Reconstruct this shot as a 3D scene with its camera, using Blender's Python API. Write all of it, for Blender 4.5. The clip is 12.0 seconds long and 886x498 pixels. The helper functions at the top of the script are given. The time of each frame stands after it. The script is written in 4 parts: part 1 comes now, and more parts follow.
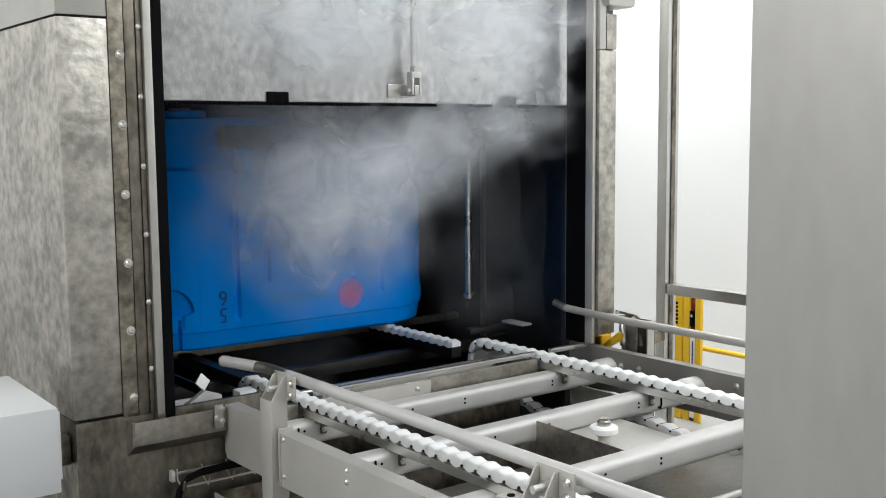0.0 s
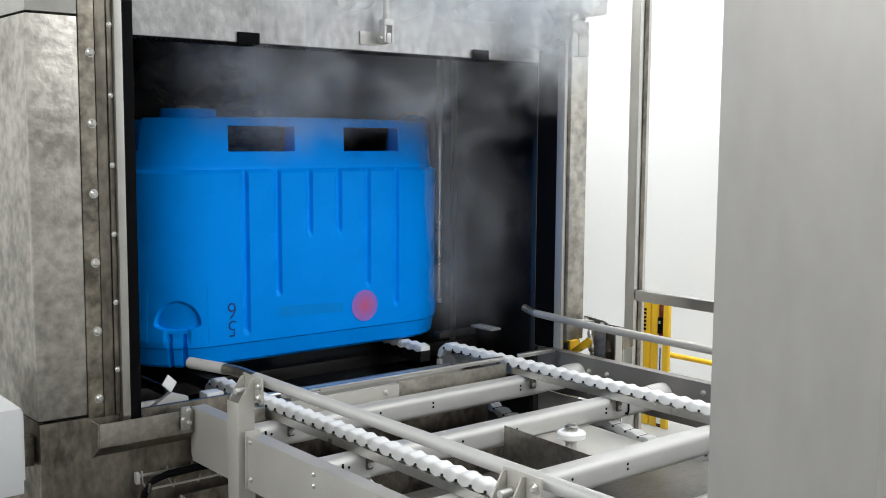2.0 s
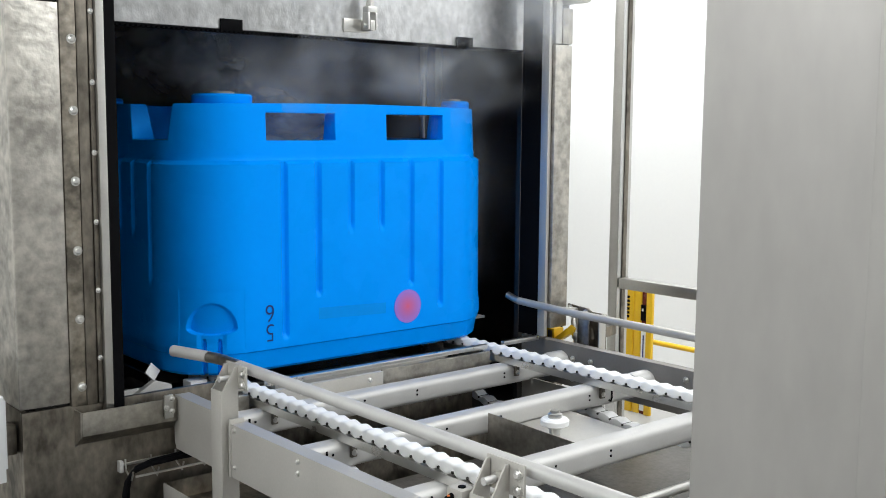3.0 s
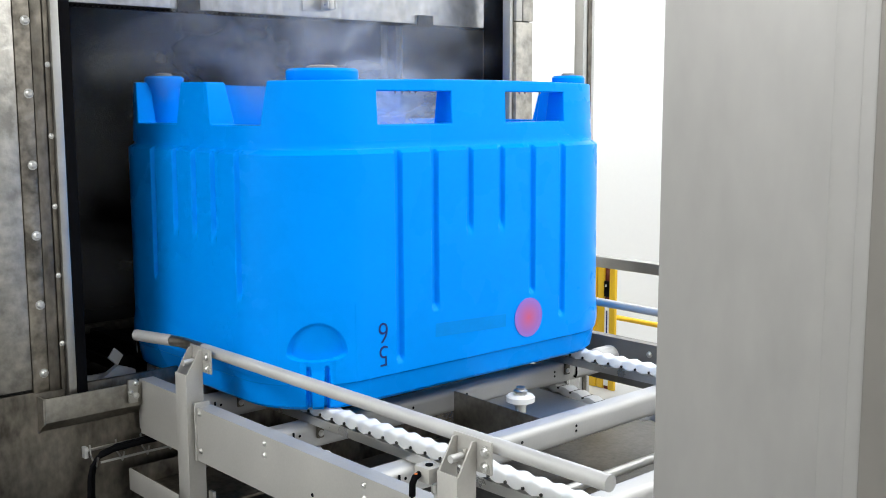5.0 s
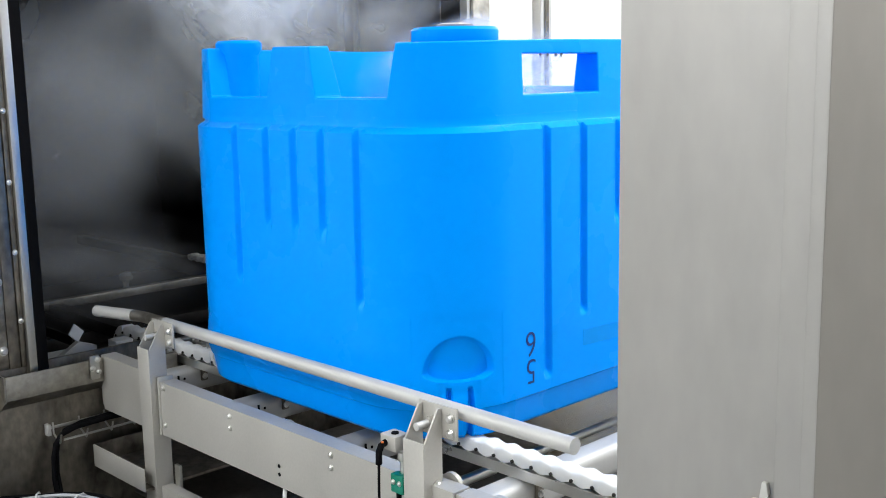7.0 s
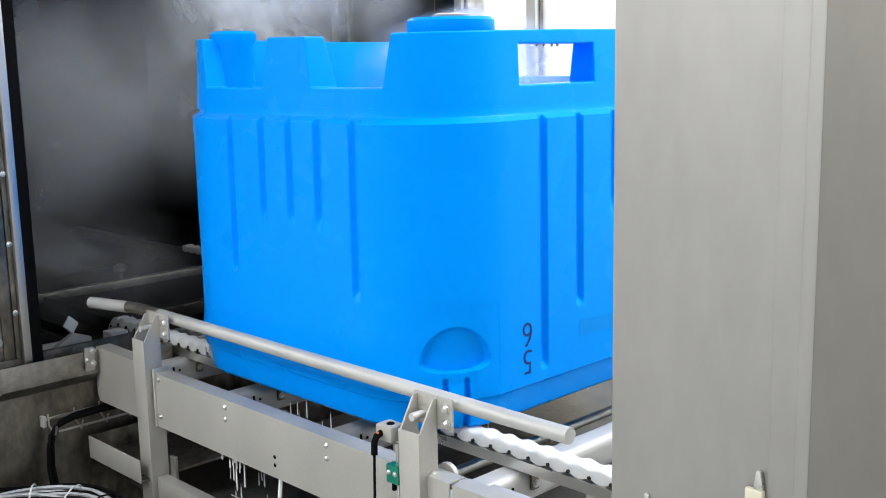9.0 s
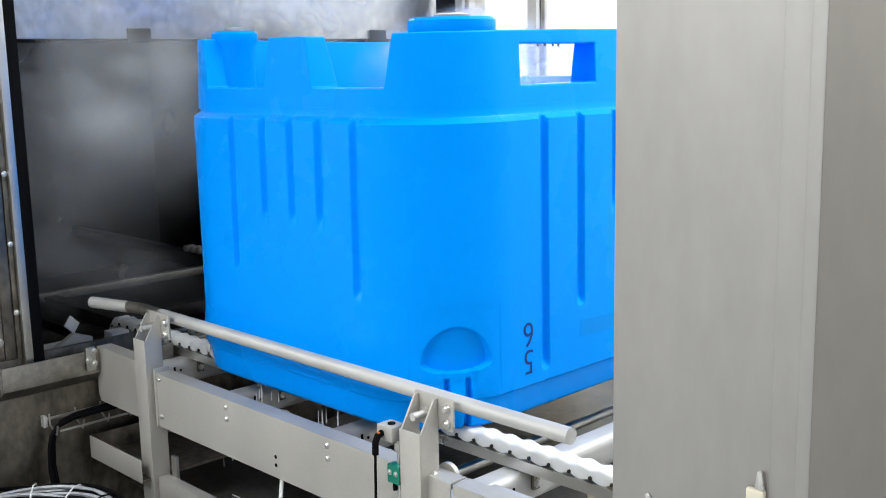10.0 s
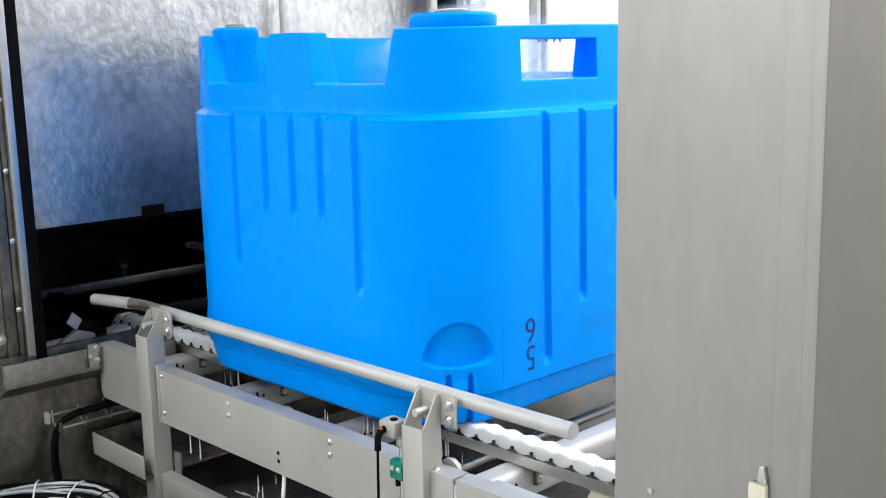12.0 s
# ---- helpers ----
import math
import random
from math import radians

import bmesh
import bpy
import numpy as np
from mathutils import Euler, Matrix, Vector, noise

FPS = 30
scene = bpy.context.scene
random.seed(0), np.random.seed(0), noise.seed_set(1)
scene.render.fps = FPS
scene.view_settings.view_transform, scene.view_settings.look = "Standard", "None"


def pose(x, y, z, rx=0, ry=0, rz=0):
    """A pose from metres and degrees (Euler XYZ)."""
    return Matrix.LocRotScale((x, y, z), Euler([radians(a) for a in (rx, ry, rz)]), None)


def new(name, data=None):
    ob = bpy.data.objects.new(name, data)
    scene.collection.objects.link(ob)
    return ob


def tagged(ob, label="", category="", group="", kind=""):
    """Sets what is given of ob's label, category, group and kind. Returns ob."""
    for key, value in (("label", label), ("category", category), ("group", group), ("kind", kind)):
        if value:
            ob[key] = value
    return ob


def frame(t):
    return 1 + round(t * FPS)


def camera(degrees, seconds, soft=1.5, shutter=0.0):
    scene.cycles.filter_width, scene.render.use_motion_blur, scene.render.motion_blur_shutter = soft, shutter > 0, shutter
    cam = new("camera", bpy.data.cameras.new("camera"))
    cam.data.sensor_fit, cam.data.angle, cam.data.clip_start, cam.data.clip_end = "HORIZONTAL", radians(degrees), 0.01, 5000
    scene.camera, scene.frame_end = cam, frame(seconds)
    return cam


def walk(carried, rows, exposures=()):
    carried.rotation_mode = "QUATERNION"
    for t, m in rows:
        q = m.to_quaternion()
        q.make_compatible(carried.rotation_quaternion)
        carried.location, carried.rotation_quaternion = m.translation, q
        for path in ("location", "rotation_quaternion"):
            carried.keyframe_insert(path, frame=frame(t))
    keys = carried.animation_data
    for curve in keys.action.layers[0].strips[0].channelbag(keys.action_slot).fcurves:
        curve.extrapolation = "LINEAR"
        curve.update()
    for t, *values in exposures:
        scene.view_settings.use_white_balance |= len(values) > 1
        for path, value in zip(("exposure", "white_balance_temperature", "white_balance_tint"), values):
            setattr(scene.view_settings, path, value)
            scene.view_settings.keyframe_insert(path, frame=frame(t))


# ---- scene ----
# The camera is held in one spot and slowly turned; rows: seconds, yaw, pitch, roll.
cam = camera(45.15, 12.0, soft=1.0)
EYE = (0.0, 0.0, 1.6)
TURNS = [
    (0, -37.69, -6.20, 0.52), (0.5, -38.36, -5.86, -0.11), (1, -38.43, -5.93, -0.26), (1.5, -38.80, -5.91, -0.42),
    (2, -39.20, -5.99, -0.39), (2.5, -39.55, -6.34, -0.43), (3, -40.06, -6.64, -0.47), (5, -42.11, -7.76, 0.17),
    (5.5, -42.57, -8.75, 0.71), (6, -42.64, -9.02, 1.08), (6.5, -43.77, -9.09, 1.14), (7, -44.33, -9.49, 1.05),
    (9, -44.63, -10.00, 1.15), (9.5, -44.70, -10.05, 1.14), (10, -44.57, -10.00, 1.14), (10.5, -44.64, -10.02, 1.34),
    (11, -44.67, -10.09, 1.23), (11.5, -44.60, -10.15, 1.39), (12, -44.50, -10.22, 1.31)]
# the clip brightens a little as the pale tank comes out into the hall
walk(cam, [(t, pose(*EYE, 90 + p, r, w)) for t, w, p, r in TURNS],
     [(0, -0.08), (1.6, -0.12), (2.3, 0.0), (3.2, 0.0), (5.0, 0.12), (7.0, 0.30), (12.0, 0.30)])

# ---- light ----
scene.cycles.transparent_max_bounces = 32
world = bpy.data.worlds.new("hall_air")
world.use_nodes = True
world.node_tree.nodes["Background"].inputs[0].default_value = (0.8, 0.85, 0.9, 1)
world.node_tree.nodes["Background"].inputs[1].default_value = 0.05
scene.world = world

# Unseen lamps added overhead: the fourth brightens the wall, the last the side panel.
LAMPS = [(-1.0, -2.8, 4.0, 75), (2.9, 0.1, 4.0, 80), (4.2, 0.6, 4.0, 110), (4.55, 4.9, 4.0, 160), (-2.2, 2.4, 4.0, 182), (-2.4, 7.0, 4.0, 150)]


# ---- materials ----
def material(name, base, rough=0.5, metal=0.0, spread=0.12, scale=6.0, grain=90.0, bump=0.0, stretch=(1, 1, 1), coat=0.0,
             tint=None, transmission=0.0, rough_spread=0.12, shine=0.5, weight=0.35, contrast=0.25, depth=0.004):
    """A surface with large, soft stains and a fine grain, in the space of its object."""
    mat = bpy.data.materials.new(name)
    mat.use_nodes = True
    nt = mat.node_tree
    b = nt.nodes["Principled BSDF"]
    b.inputs["Metallic"].default_value = metal
    b.inputs["Coat Weight"].default_value = coat
    b.inputs["Specular IOR Level"].default_value = shine
    b.inputs["Transmission Weight"].default_value = transmission
    tc = nt.nodes.new("ShaderNodeTexCoord")
    mp = nt.nodes.new("ShaderNodeMapping")
    mp.inputs["Scale"].default_value = stretch
    nt.links.new(tc.outputs["Object"], mp.inputs[0])
    big = nt.nodes.new("ShaderNodeTexNoise")
    big.inputs["Scale"].default_value, big.inputs["Detail"].default_value = scale, 5
    fine = nt.nodes.new("ShaderNodeTexNoise")
    fine.inputs["Scale"].default_value, fine.inputs["Detail"].default_value = grain, 3
    for n in (big, fine):
        nt.links.new(mp.outputs[0], n.inputs["Vector"])
    both = nt.nodes.new("ShaderNodeMath")
    both.operation = "MULTIPLY_ADD"
    nt.links.new(fine.outputs[0], both.inputs[0])
    both.inputs[1].default_value = weight
    nt.links.new(big.outputs[0], both.inputs[2])
    ramp = nt.nodes.new("ShaderNodeMapRange")
    ramp.inputs[1].default_value, ramp.inputs[2].default_value = 0.5 * (1 + weight) - contrast, 0.5 * (1 + weight) + contrast
    nt.links.new(both.outputs[0], ramp.inputs[0])
    mix = nt.nodes.new("ShaderNodeMix")
    mix.data_type = "RGBA"
    dark = tint or tuple(c * (1 - spread * 2) for c in base)
    mix.inputs[6].default_value = (*dark, 1)
    mix.inputs[7].default_value = (*base, 1)
    nt.links.new(ramp.outputs[0], mix.inputs[0])
    nt.links.new(mix.outputs[2], b.inputs["Base Color"])
    rr = nt.nodes.new("ShaderNodeMapRange")
    rr.inputs[3].default_value, rr.inputs[4].default_value = max(0.03, rough - rough_spread), min(1, rough + rough_spread)
    nt.links.new(big.outputs[0], rr.inputs[0])
    nt.links.new(rr.outputs[0], b.inputs["Roughness"])
    if bump:
        bp = nt.nodes.new("ShaderNodeBump")
        bp.inputs["Strength"].default_value, bp.inputs["Distance"].default_value = bump, depth
        nt.links.new(both.outputs[0], bp.inputs["Height"])
        nt.links.new(bp.outputs[0], b.inputs["Normal"])
    return mat


STEEL = material("stainless", (0.60, 0.585, 0.55), 0.38, 1.0, 0.10, 5, 120, 0.08)
STEEL_SWIRL = material("swirled_stainless", (0.57, 0.54, 0.485), 0.40, 1.0, 0.23, 5, 24, 0.36, weight=1.3, contrast=0.26, depth=0.006)
STEEL_MID = material("scuffed_stainless", (0.50, 0.47, 0.415), 0.40, 1.0, 0.22, 8, 44, 0.5, weight=0.7)
BEAM_GREY = material("dull_grey_channel", (0.30, 0.285, 0.265), 0.55, 0.6, 0.1, 5, 90, 0.1)
STEEL_STRIP = material("heat_stained_strip", (0.42, 0.375, 0.31), 0.42, 1.0, 0.34, 9, 34, 0.4, weight=0.9, contrast=0.24)
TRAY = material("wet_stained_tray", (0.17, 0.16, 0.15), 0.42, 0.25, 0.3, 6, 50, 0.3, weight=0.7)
STEEL_DIRTY = material("stained_stainless", (0.33, 0.295, 0.245), 0.42, 1.0, 0.36, 9, 40, 0.5, (1, 1, 0.6), weight=0.6)
# the chamber's shade is put into this dark base; small fittings share it
STEEL_DARK = material("dark_and_shaded_steel", (0.11, 0.105, 0.10), 0.5, 1.0, 0.25, 4, 60, 0.2)
STEEL_BRIGHT = material("brushed_tube", (0.70, 0.69, 0.66), 0.30, 1.0, 0.06, 8, 160, 0.05)
STEEL_FENCE = material("polished_fence_steel", (0.66, 0.65, 0.63), 0.36, 1.0, 0.1, 5, 120, 0.03)
DOOR_STEEL = material("hammered_door_steel", (0.74, 0.74, 0.745), 0.31, 0.92, 0.20, 4, 26, 0.6, (1.2, 1, 0.9), weight=1.1, contrast=0.3, rough_spread=0.07, depth=0.005)
BLASTED = material("bead_blasted_steel", (0.56, 0.54, 0.50), 0.60, 0.7, 0.08, 4, 140, 0.06)
BLASTED_PIPE = material("matt_pipe_steel", (0.57, 0.56, 0.54), 0.55, 0.45, 0.06, 6, 140, 0.05)
CABINET = material("cabinet_steel", (0.425, 0.41, 0.388), 0.44, 0.85, 0.10, 2.6, 26, 0.05, (1, 1, 0.4), weight=0.35)
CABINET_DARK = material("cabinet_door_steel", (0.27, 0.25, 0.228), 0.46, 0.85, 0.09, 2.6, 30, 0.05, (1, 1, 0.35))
WHITE_PLASTIC = material("white_chain_plastic", (0.86, 0.86, 0.85), 0.42, 0, 0.03, 20, 120, 0.1)
WHITE_BOX = material("white_painted_box", (0.55, 0.56, 0.56), 0.45, 0, 0.03, 3, 150, 0.03)
BLUE = material("blue_polyethylene", (0.0, 0.30, 1.0), 0.28, 0, 0.03, 3, 220, 0.03, shine=0.11)
BLUE.node_tree.nodes["Principled BSDF"].inputs["Specular Tint"].default_value = (0.25, 0.65, 1.0, 1)
BLACK = material("black_rubber", (0.004, 0.004, 0.005), 0.7, 0, 0.2, 8, 90, 0.1, shine=0.06)
LENS_RED = material("dark_red_lens", (0.16, 0.02, 0.012), 0.25, 0, 0.1, 9, 90)
YELLOW = material("yellow_paint", (0.82, 0.50, 0.015), 0.4, 0, 0.08, 6, 90, 0.05)
PILOT = material("orange_pilot_plastic", (0.7, 0.16, 0.02), 0.3, 0, 0.05, 9, 90)
GREEN = material("green_plastic", (0.0, 0.20, 0.13), 0.4, 0, 0.08, 9, 90, 0.05)
PALE_CABLE = material("pale_cable_sheath", (0.40, 0.42, 0.45), 0.4, 0, 0.1, 20, 90)
INK = material("dark_marker_ink", (0.003, 0.012, 0.17), 0.5, 0, 0.1, 9, 90)
CREAM = material("cream_plastic", (0.72, 0.66, 0.52), 0.45, 0, 0.06, 9, 90, 0.05)
GREY_LID = material("grey_lid", (0.35, 0.33, 0.31), 0.5, 0, 0.1, 9, 90)
WALL = material("white_wall", (0.86, 0.86, 0.85), 0.6, 0, 0.02, 0.8, 40, 0.03)
FLOOR = material("wet_grey_floor", (0.42, 0.42, 0.41), 0.35, 0, 0.10, 2, 60, 0.1)
CEIL = material("ceiling_paint", (0.75, 0.75, 0.74), 0.7, 0, 0.03, 1, 40)


# ---- mesh helpers ----
def bm_box(x0, x1, y0, y1, z0, z1, bevel=0.0, bm=None):
    """A box between corners, with bevelled edges."""
    bm = bm or bmesh.new()
    made = bmesh.ops.create_cube(bm, size=1.0, matrix=Matrix.Translation(((x0 + x1) / 2, (y0 + y1) / 2, (z0 + z1) / 2))
                                 @ Matrix.Diagonal((abs(x1 - x0), abs(y1 - y0), abs(z1 - z0), 1)))
    if bevel:
        edges = list({e for vert in made["verts"] for e in vert.link_edges})
        bmesh.ops.bevel(bm, geom=edges, offset=bevel, segments=2, profile=0.6, affect="EDGES")
    return bm


def bm_tube(points, radius, sides=14, bm=None, close=True):
    """A round bar along a polyline."""
    bm = bm or bmesh.new()
    pts = [Vector(p) for p in points]
    rings = []
    side = None
    for i, p in enumerate(pts):
        d = (pts[min(i + 1, len(pts) - 1)] - pts[max(i - 1, 0)]).normalized()
        if side is None:
            side = d.orthogonal().normalized()
        side = (side - d * side.dot(d)).normalized()
        up = d.cross(side)
        rings.append([bm.verts.new(p + radius * (math.cos(a) * side + math.sin(a) * up))
                      for a in (2 * math.pi * k / sides for k in range(sides))])
    for a, b in zip(rings, rings[1:]):
        for k in range(sides):
            bm.faces.new((a[k], a[(k + 1) % sides], b[(k + 1) % sides], b[k]))
    if close:
        bm.faces.new(rings[0][::-1])
        bm.faces.new(rings[-1])
    return bm


def bm_turned(profile, sides=24, bm=None, at=(0, 0, 0)):
    """A turned shape about z from (radius, height) steps."""
    bm = bm or bmesh.new()
    rings = [[bm.verts.new((at[0] + r * math.cos(2 * math.pi * k / sides), at[1] + r * math.sin(2 * math.pi * k / sides), at[2] + z))
              for k in range(sides)] for r, z in profile]
    for a, b in zip(rings, rings[1:]):
        for k in range(sides):
            bm.faces.new((a[k], a[(k + 1) % sides], b[(k + 1) % sides], b[k]))
    bm.faces.new(rings[0][::-1])
    bm.faces.new(rings[-1])
    return bm


def bm_prism(outline, axis, a, b, bevel=0.0):
    """A solid from an outline in the other two axes, drawn out from a to b along an axis."""
    bm = bmesh.new()
    put = {"x": lambda u, w, d: (d, u, w), "y": lambda u, w, d: (u, d, w), "z": lambda u, w, d: (u, w, d)}[axis]
    lo = [bm.verts.new(put(u, w, a)) for u, w in outline]
    hi = [bm.verts.new(put(u, w, b)) for u, w in outline]
    n = len(outline)
    for k in range(n):
        bm.faces.new((lo[k], lo[(k + 1) % n], hi[(k + 1) % n], hi[k]))
    bm.faces.new(lo[::-1])
    bm.faces.new(hi)
    bmesh.ops.recalc_face_normals(bm, faces=bm.faces)
    if bevel:
        bmesh.ops.bevel(bm, geom=list(bm.edges), offset=bevel, segments=2, profile=0.6, affect="EDGES")
    return bm


def mesh_of(name, bm, mat, smooth=35):
    bmesh.ops.recalc_face_normals(bm, faces=bm.faces)
    me = bpy.data.meshes.new(name)
    bm.to_mesh(me)
    bm.free()
    me.materials.append(mat)
    if smooth:
        me.polygons.foreach_set("use_smooth", [True] * len(me.polygons))
        me.set_sharp_from_angle(angle=radians(smooth))
    return me


def part(name, bm, mat, parent, label="", smooth=35):
    ob = new(name, mesh_of(name, bm, mat, smooth))
    ob.parent = parent
    if label:
        ob["label"] = label
    return ob


def thing(name, label, category, at=(0, 0, 0), group="", kind=""):
    ob = new(name)
    ob.empty_display_size = 0.1
    ob.matrix_basis = pose(*at)
    return tagged(ob, label, category, group, kind)


def setting(name, bm, mat, label=""):
    return tagged(new(name, mesh_of(name, bm, mat)), label or name.replace("_", " "), "structure", kind="structure")


def bolt_mesh(radius=0.012, height=0.012):
    """A domed bolt head with a washer, its axis along -y."""
    bm = bm_turned([(radius * 1.35, 0), (radius * 1.35, 0.003), (radius, 0.003), (radius, height * 0.6), (radius * 0.6, height)], 10)
    bmesh.ops.rotate(bm, verts=bm.verts, matrix=Matrix.Rotation(radians(90), 3, "X"))
    return mesh_of("bolt", bm, STEEL_BRIGHT)


BOLT = bolt_mesh()


def bolt(parent, x, y, z, turn=0, size=1.0):
    """A bolt head on a face that looks to -y, or, turned by -90 degrees about z, to -x."""
    ob = new("bolt", BOLT)
    ob.parent = parent
    ob.matrix_basis = pose(x, y, z, 0, 0, turn) @ Matrix.Scale(size, 4)
    return ob


# ---- the hall ----
setting("floor", bm_box(-5, 5.8, -5, 11, -0.1, 0), FLOOR, "wet grey factory floor")
setting("wall_east", bm_box(5.6, 5.8, -5, 11, 0, 4.5), WALL, "plain white hall wall")
# the other walls and the ceiling are unseen, added to bounce light
setting("wall_north", bm_box(-5, 5.6, 10, 10.2, 0, 4.5), WALL, "plain white hall wall")
setting("wall_west", bm_box(-5.2, -5, -5, 11, 0, 4.5), WALL, "plain white hall wall")
setting("wall_south", bm_box(-5, 5.6, -5.2, -5, 0, 4.5), WALL, "plain white hall wall")
setting("ceiling", bm_box(-5.2, 5.8, -5.2, 11, 4.5, 4.6), CEIL, "unseen plain white hall ceiling")
for lx, ly, lz, power in LAMPS:
    lit = bpy.data.lights.new("unseen_ceiling_lamp", "AREA")
    lit.shape, lit.size, lit.size_y, lit.energy, lit.color = "RECTANGLE", 1.9, 1.9, power, (0.955, 0.985, 1.0)
    new("unseen_ceiling_lamp", lit).matrix_basis = pose(lx, ly, lz)
    lamp = thing("unseen_ceiling_light", "unseen square white ceiling light on a thin housing", "light", (lx, ly, lz), "ceiling lights")
    part("housing", bm_box(-1.0, 1.0, -1.0, 1.0, 0.02, 0.5, 0.01), WHITE_BOX, lamp)

# ---- the washing machine ----
FRONT, DOOR_Y = 3.5, 3.70
machine = thing("washing_machine", "stainless steel tote washing tunnel with a tall open doorway", "machine", (0, 0, 0))
part("side_panel", bm_box(1.14, 1.16, FRONT + 0.02, 6.9, 0.655, 1.985, 0.004), STEEL_SWIRL, machine, "mottled stainless side panel")
part("side_panel", bm_box(1.14, 1.16, FRONT + 0.02, 6.9, 1.992, 2.9, 0.004), STEEL, machine)
part("side_panel", bm_box(1.145, 1.165, FRONT + 0.02, 6.9, 0.0, 0.648, 0.004), STEEL_DIRTY, machine)
part("front_panel", bm_box(1.14, 1.308, FRONT, FRONT + 0.02, 0.655, 1.985, 0.004), STEEL_SWIRL, machine, "mottled stainless front panel")
part("front_panel", bm_box(1.14, 1.308, FRONT, FRONT + 0.02, 1.992, 2.9, 0.004), STEEL, machine)
part("front_panel", bm_box(1.145, 1.86, FRONT, FRONT + 0.02, 0.0, 0.645, 0.004), STEEL_DIRTY, machine, "stained lower front panel")
part("cover_strip", bm_box(1.309, 1.362, FRONT - 0.004, FRONT + 0.016, 0.64, 2.9, 0.003), STEEL_STRIP, machine, "stained bolted cover strip")
part("cover_strip", bm_box(1.363, 1.40, FRONT - 0.007, FRONT + 0.016, 0.64, 2.9, 0.003), STEEL_DIRTY, machine, "darkly stained cover strip")
part("edge_angle", bm_box(1.402, 1.418, FRONT - 0.012, FRONT + 0.02, 0.64, 2.9, 0.003), STEEL_DIRTY, machine)
part("edge_angle", bm_box(1.420, 1.448, FRONT - 0.03, FRONT + 0.02, 0.60, 2.9, 0.003), STEEL, machine)
part("door_seal", bm_box(1.449, 1.486, FRONT - 0.03, FRONT + 0.02, 0.605, 2.9, 0.004), BLACK, machine, "black rubber door seal")
for k in range(10):
    bolt(machine, 1.346, FRONT - 0.004, 0.706 + 0.2328 * k)
    bolt(machine, 1.410, FRONT - 0.012, 0.80 + 0.2328 * k, 0, 0.6)
# right jamb: reveal of black rubber, steel edge strip and the return of the frame
part("seal_strip", bm_box(3.5785, 3.598, FRONT - 0.002, FRONT + 0.045, 0.605, 2.9, 0.003), BLASTED, machine, "steel edge beside the rubber seal")
part("door_seal", bm_box(3.580, 3.60, FRONT + 0.046, DOOR_Y - 0.025, 0.60, 2.9, 0.003), BLACK, machine, "black rubber door seal")
part("jamb", bm_box(3.602, 3.712, FRONT - 0.02, FRONT + 0.03, 0.645, 1.973, 0.004), STEEL_SWIRL, machine)
part("jamb", bm_box(3.645, 3.712, FRONT - 0.022, FRONT + 0.03, 1.978, 2.14, 0.004), STEEL_SWIRL, machine)
part("jamb", bm_box(3.602, 3.643, FRONT - 0.02, FRONT + 0.03, 1.976, 2.9, 0.004), STEEL, machine)
part("top_bracket", bm_box(3.62, 3.80, FRONT - 0.06, FRONT + 0.10, 2.17, 2.32, 0.02), STEEL, machine)
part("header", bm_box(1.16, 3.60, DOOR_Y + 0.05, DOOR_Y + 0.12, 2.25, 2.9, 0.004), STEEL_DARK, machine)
# chamber behind the door: unseen roof, steel darkened to deepen the shade
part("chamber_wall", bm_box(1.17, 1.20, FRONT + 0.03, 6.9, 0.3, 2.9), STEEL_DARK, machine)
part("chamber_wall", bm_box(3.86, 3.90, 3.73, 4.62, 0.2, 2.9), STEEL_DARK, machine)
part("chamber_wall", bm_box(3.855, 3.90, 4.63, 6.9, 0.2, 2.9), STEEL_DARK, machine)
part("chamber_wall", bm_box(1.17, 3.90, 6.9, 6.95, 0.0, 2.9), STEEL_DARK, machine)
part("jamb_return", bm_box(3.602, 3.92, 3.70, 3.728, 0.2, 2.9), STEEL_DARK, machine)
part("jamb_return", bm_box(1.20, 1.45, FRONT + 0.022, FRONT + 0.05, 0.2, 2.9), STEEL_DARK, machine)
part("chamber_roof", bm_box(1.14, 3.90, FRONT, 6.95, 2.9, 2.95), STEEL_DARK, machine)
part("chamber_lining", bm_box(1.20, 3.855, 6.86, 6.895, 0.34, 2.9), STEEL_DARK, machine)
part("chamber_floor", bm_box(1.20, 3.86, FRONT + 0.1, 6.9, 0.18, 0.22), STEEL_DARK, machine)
part("outer_wall", bm_box(3.90, 3.92, 3.73, 6.95, 0.0, 2.9), STEEL, machine)
# sill under the doorway
for sx0, sx1 in ((1.45, 1.985), (2.085, 3.245), (3.345, 3.575)):
    part("sill", bm_box(sx0, sx1, 3.525, 3.55, 0.585, 0.607, 0.006), STEEL_BRIGHT, machine, "bright rounded sill bar")
part("sill_flange", bm_box(1.45, 3.575, 3.56, 3.64, 0.505, 0.52, 0.004), STEEL_MID, machine)
part("sill_flange", bm_box(2.20, 3.10, 3.66, 3.72, 0.53, 0.56, 0.004), BLASTED, machine)
part("front_plate", bm_box(2.085, 2.62, FRONT - 0.012, FRONT + 0.01, 0.44, 0.578, 0.004), BLASTED, machine)
part("front_plate", bm_box(1.74, 1.985, FRONT - 0.012, FRONT + 0.01, 0.44, 0.578, 0.004), STEEL_MID, machine)
part("front_plate", bm_box(2.63, 3.245, FRONT + 0.01, FRONT + 0.024, 0.44, 0.578, 0.004), STEEL_MID, machine)
part("front_plate", bm_box(1.87, 3.60, FRONT + 0.012, FRONT + 0.02, 0.0, 0.29, 0.003), STEEL_DIRTY, machine)
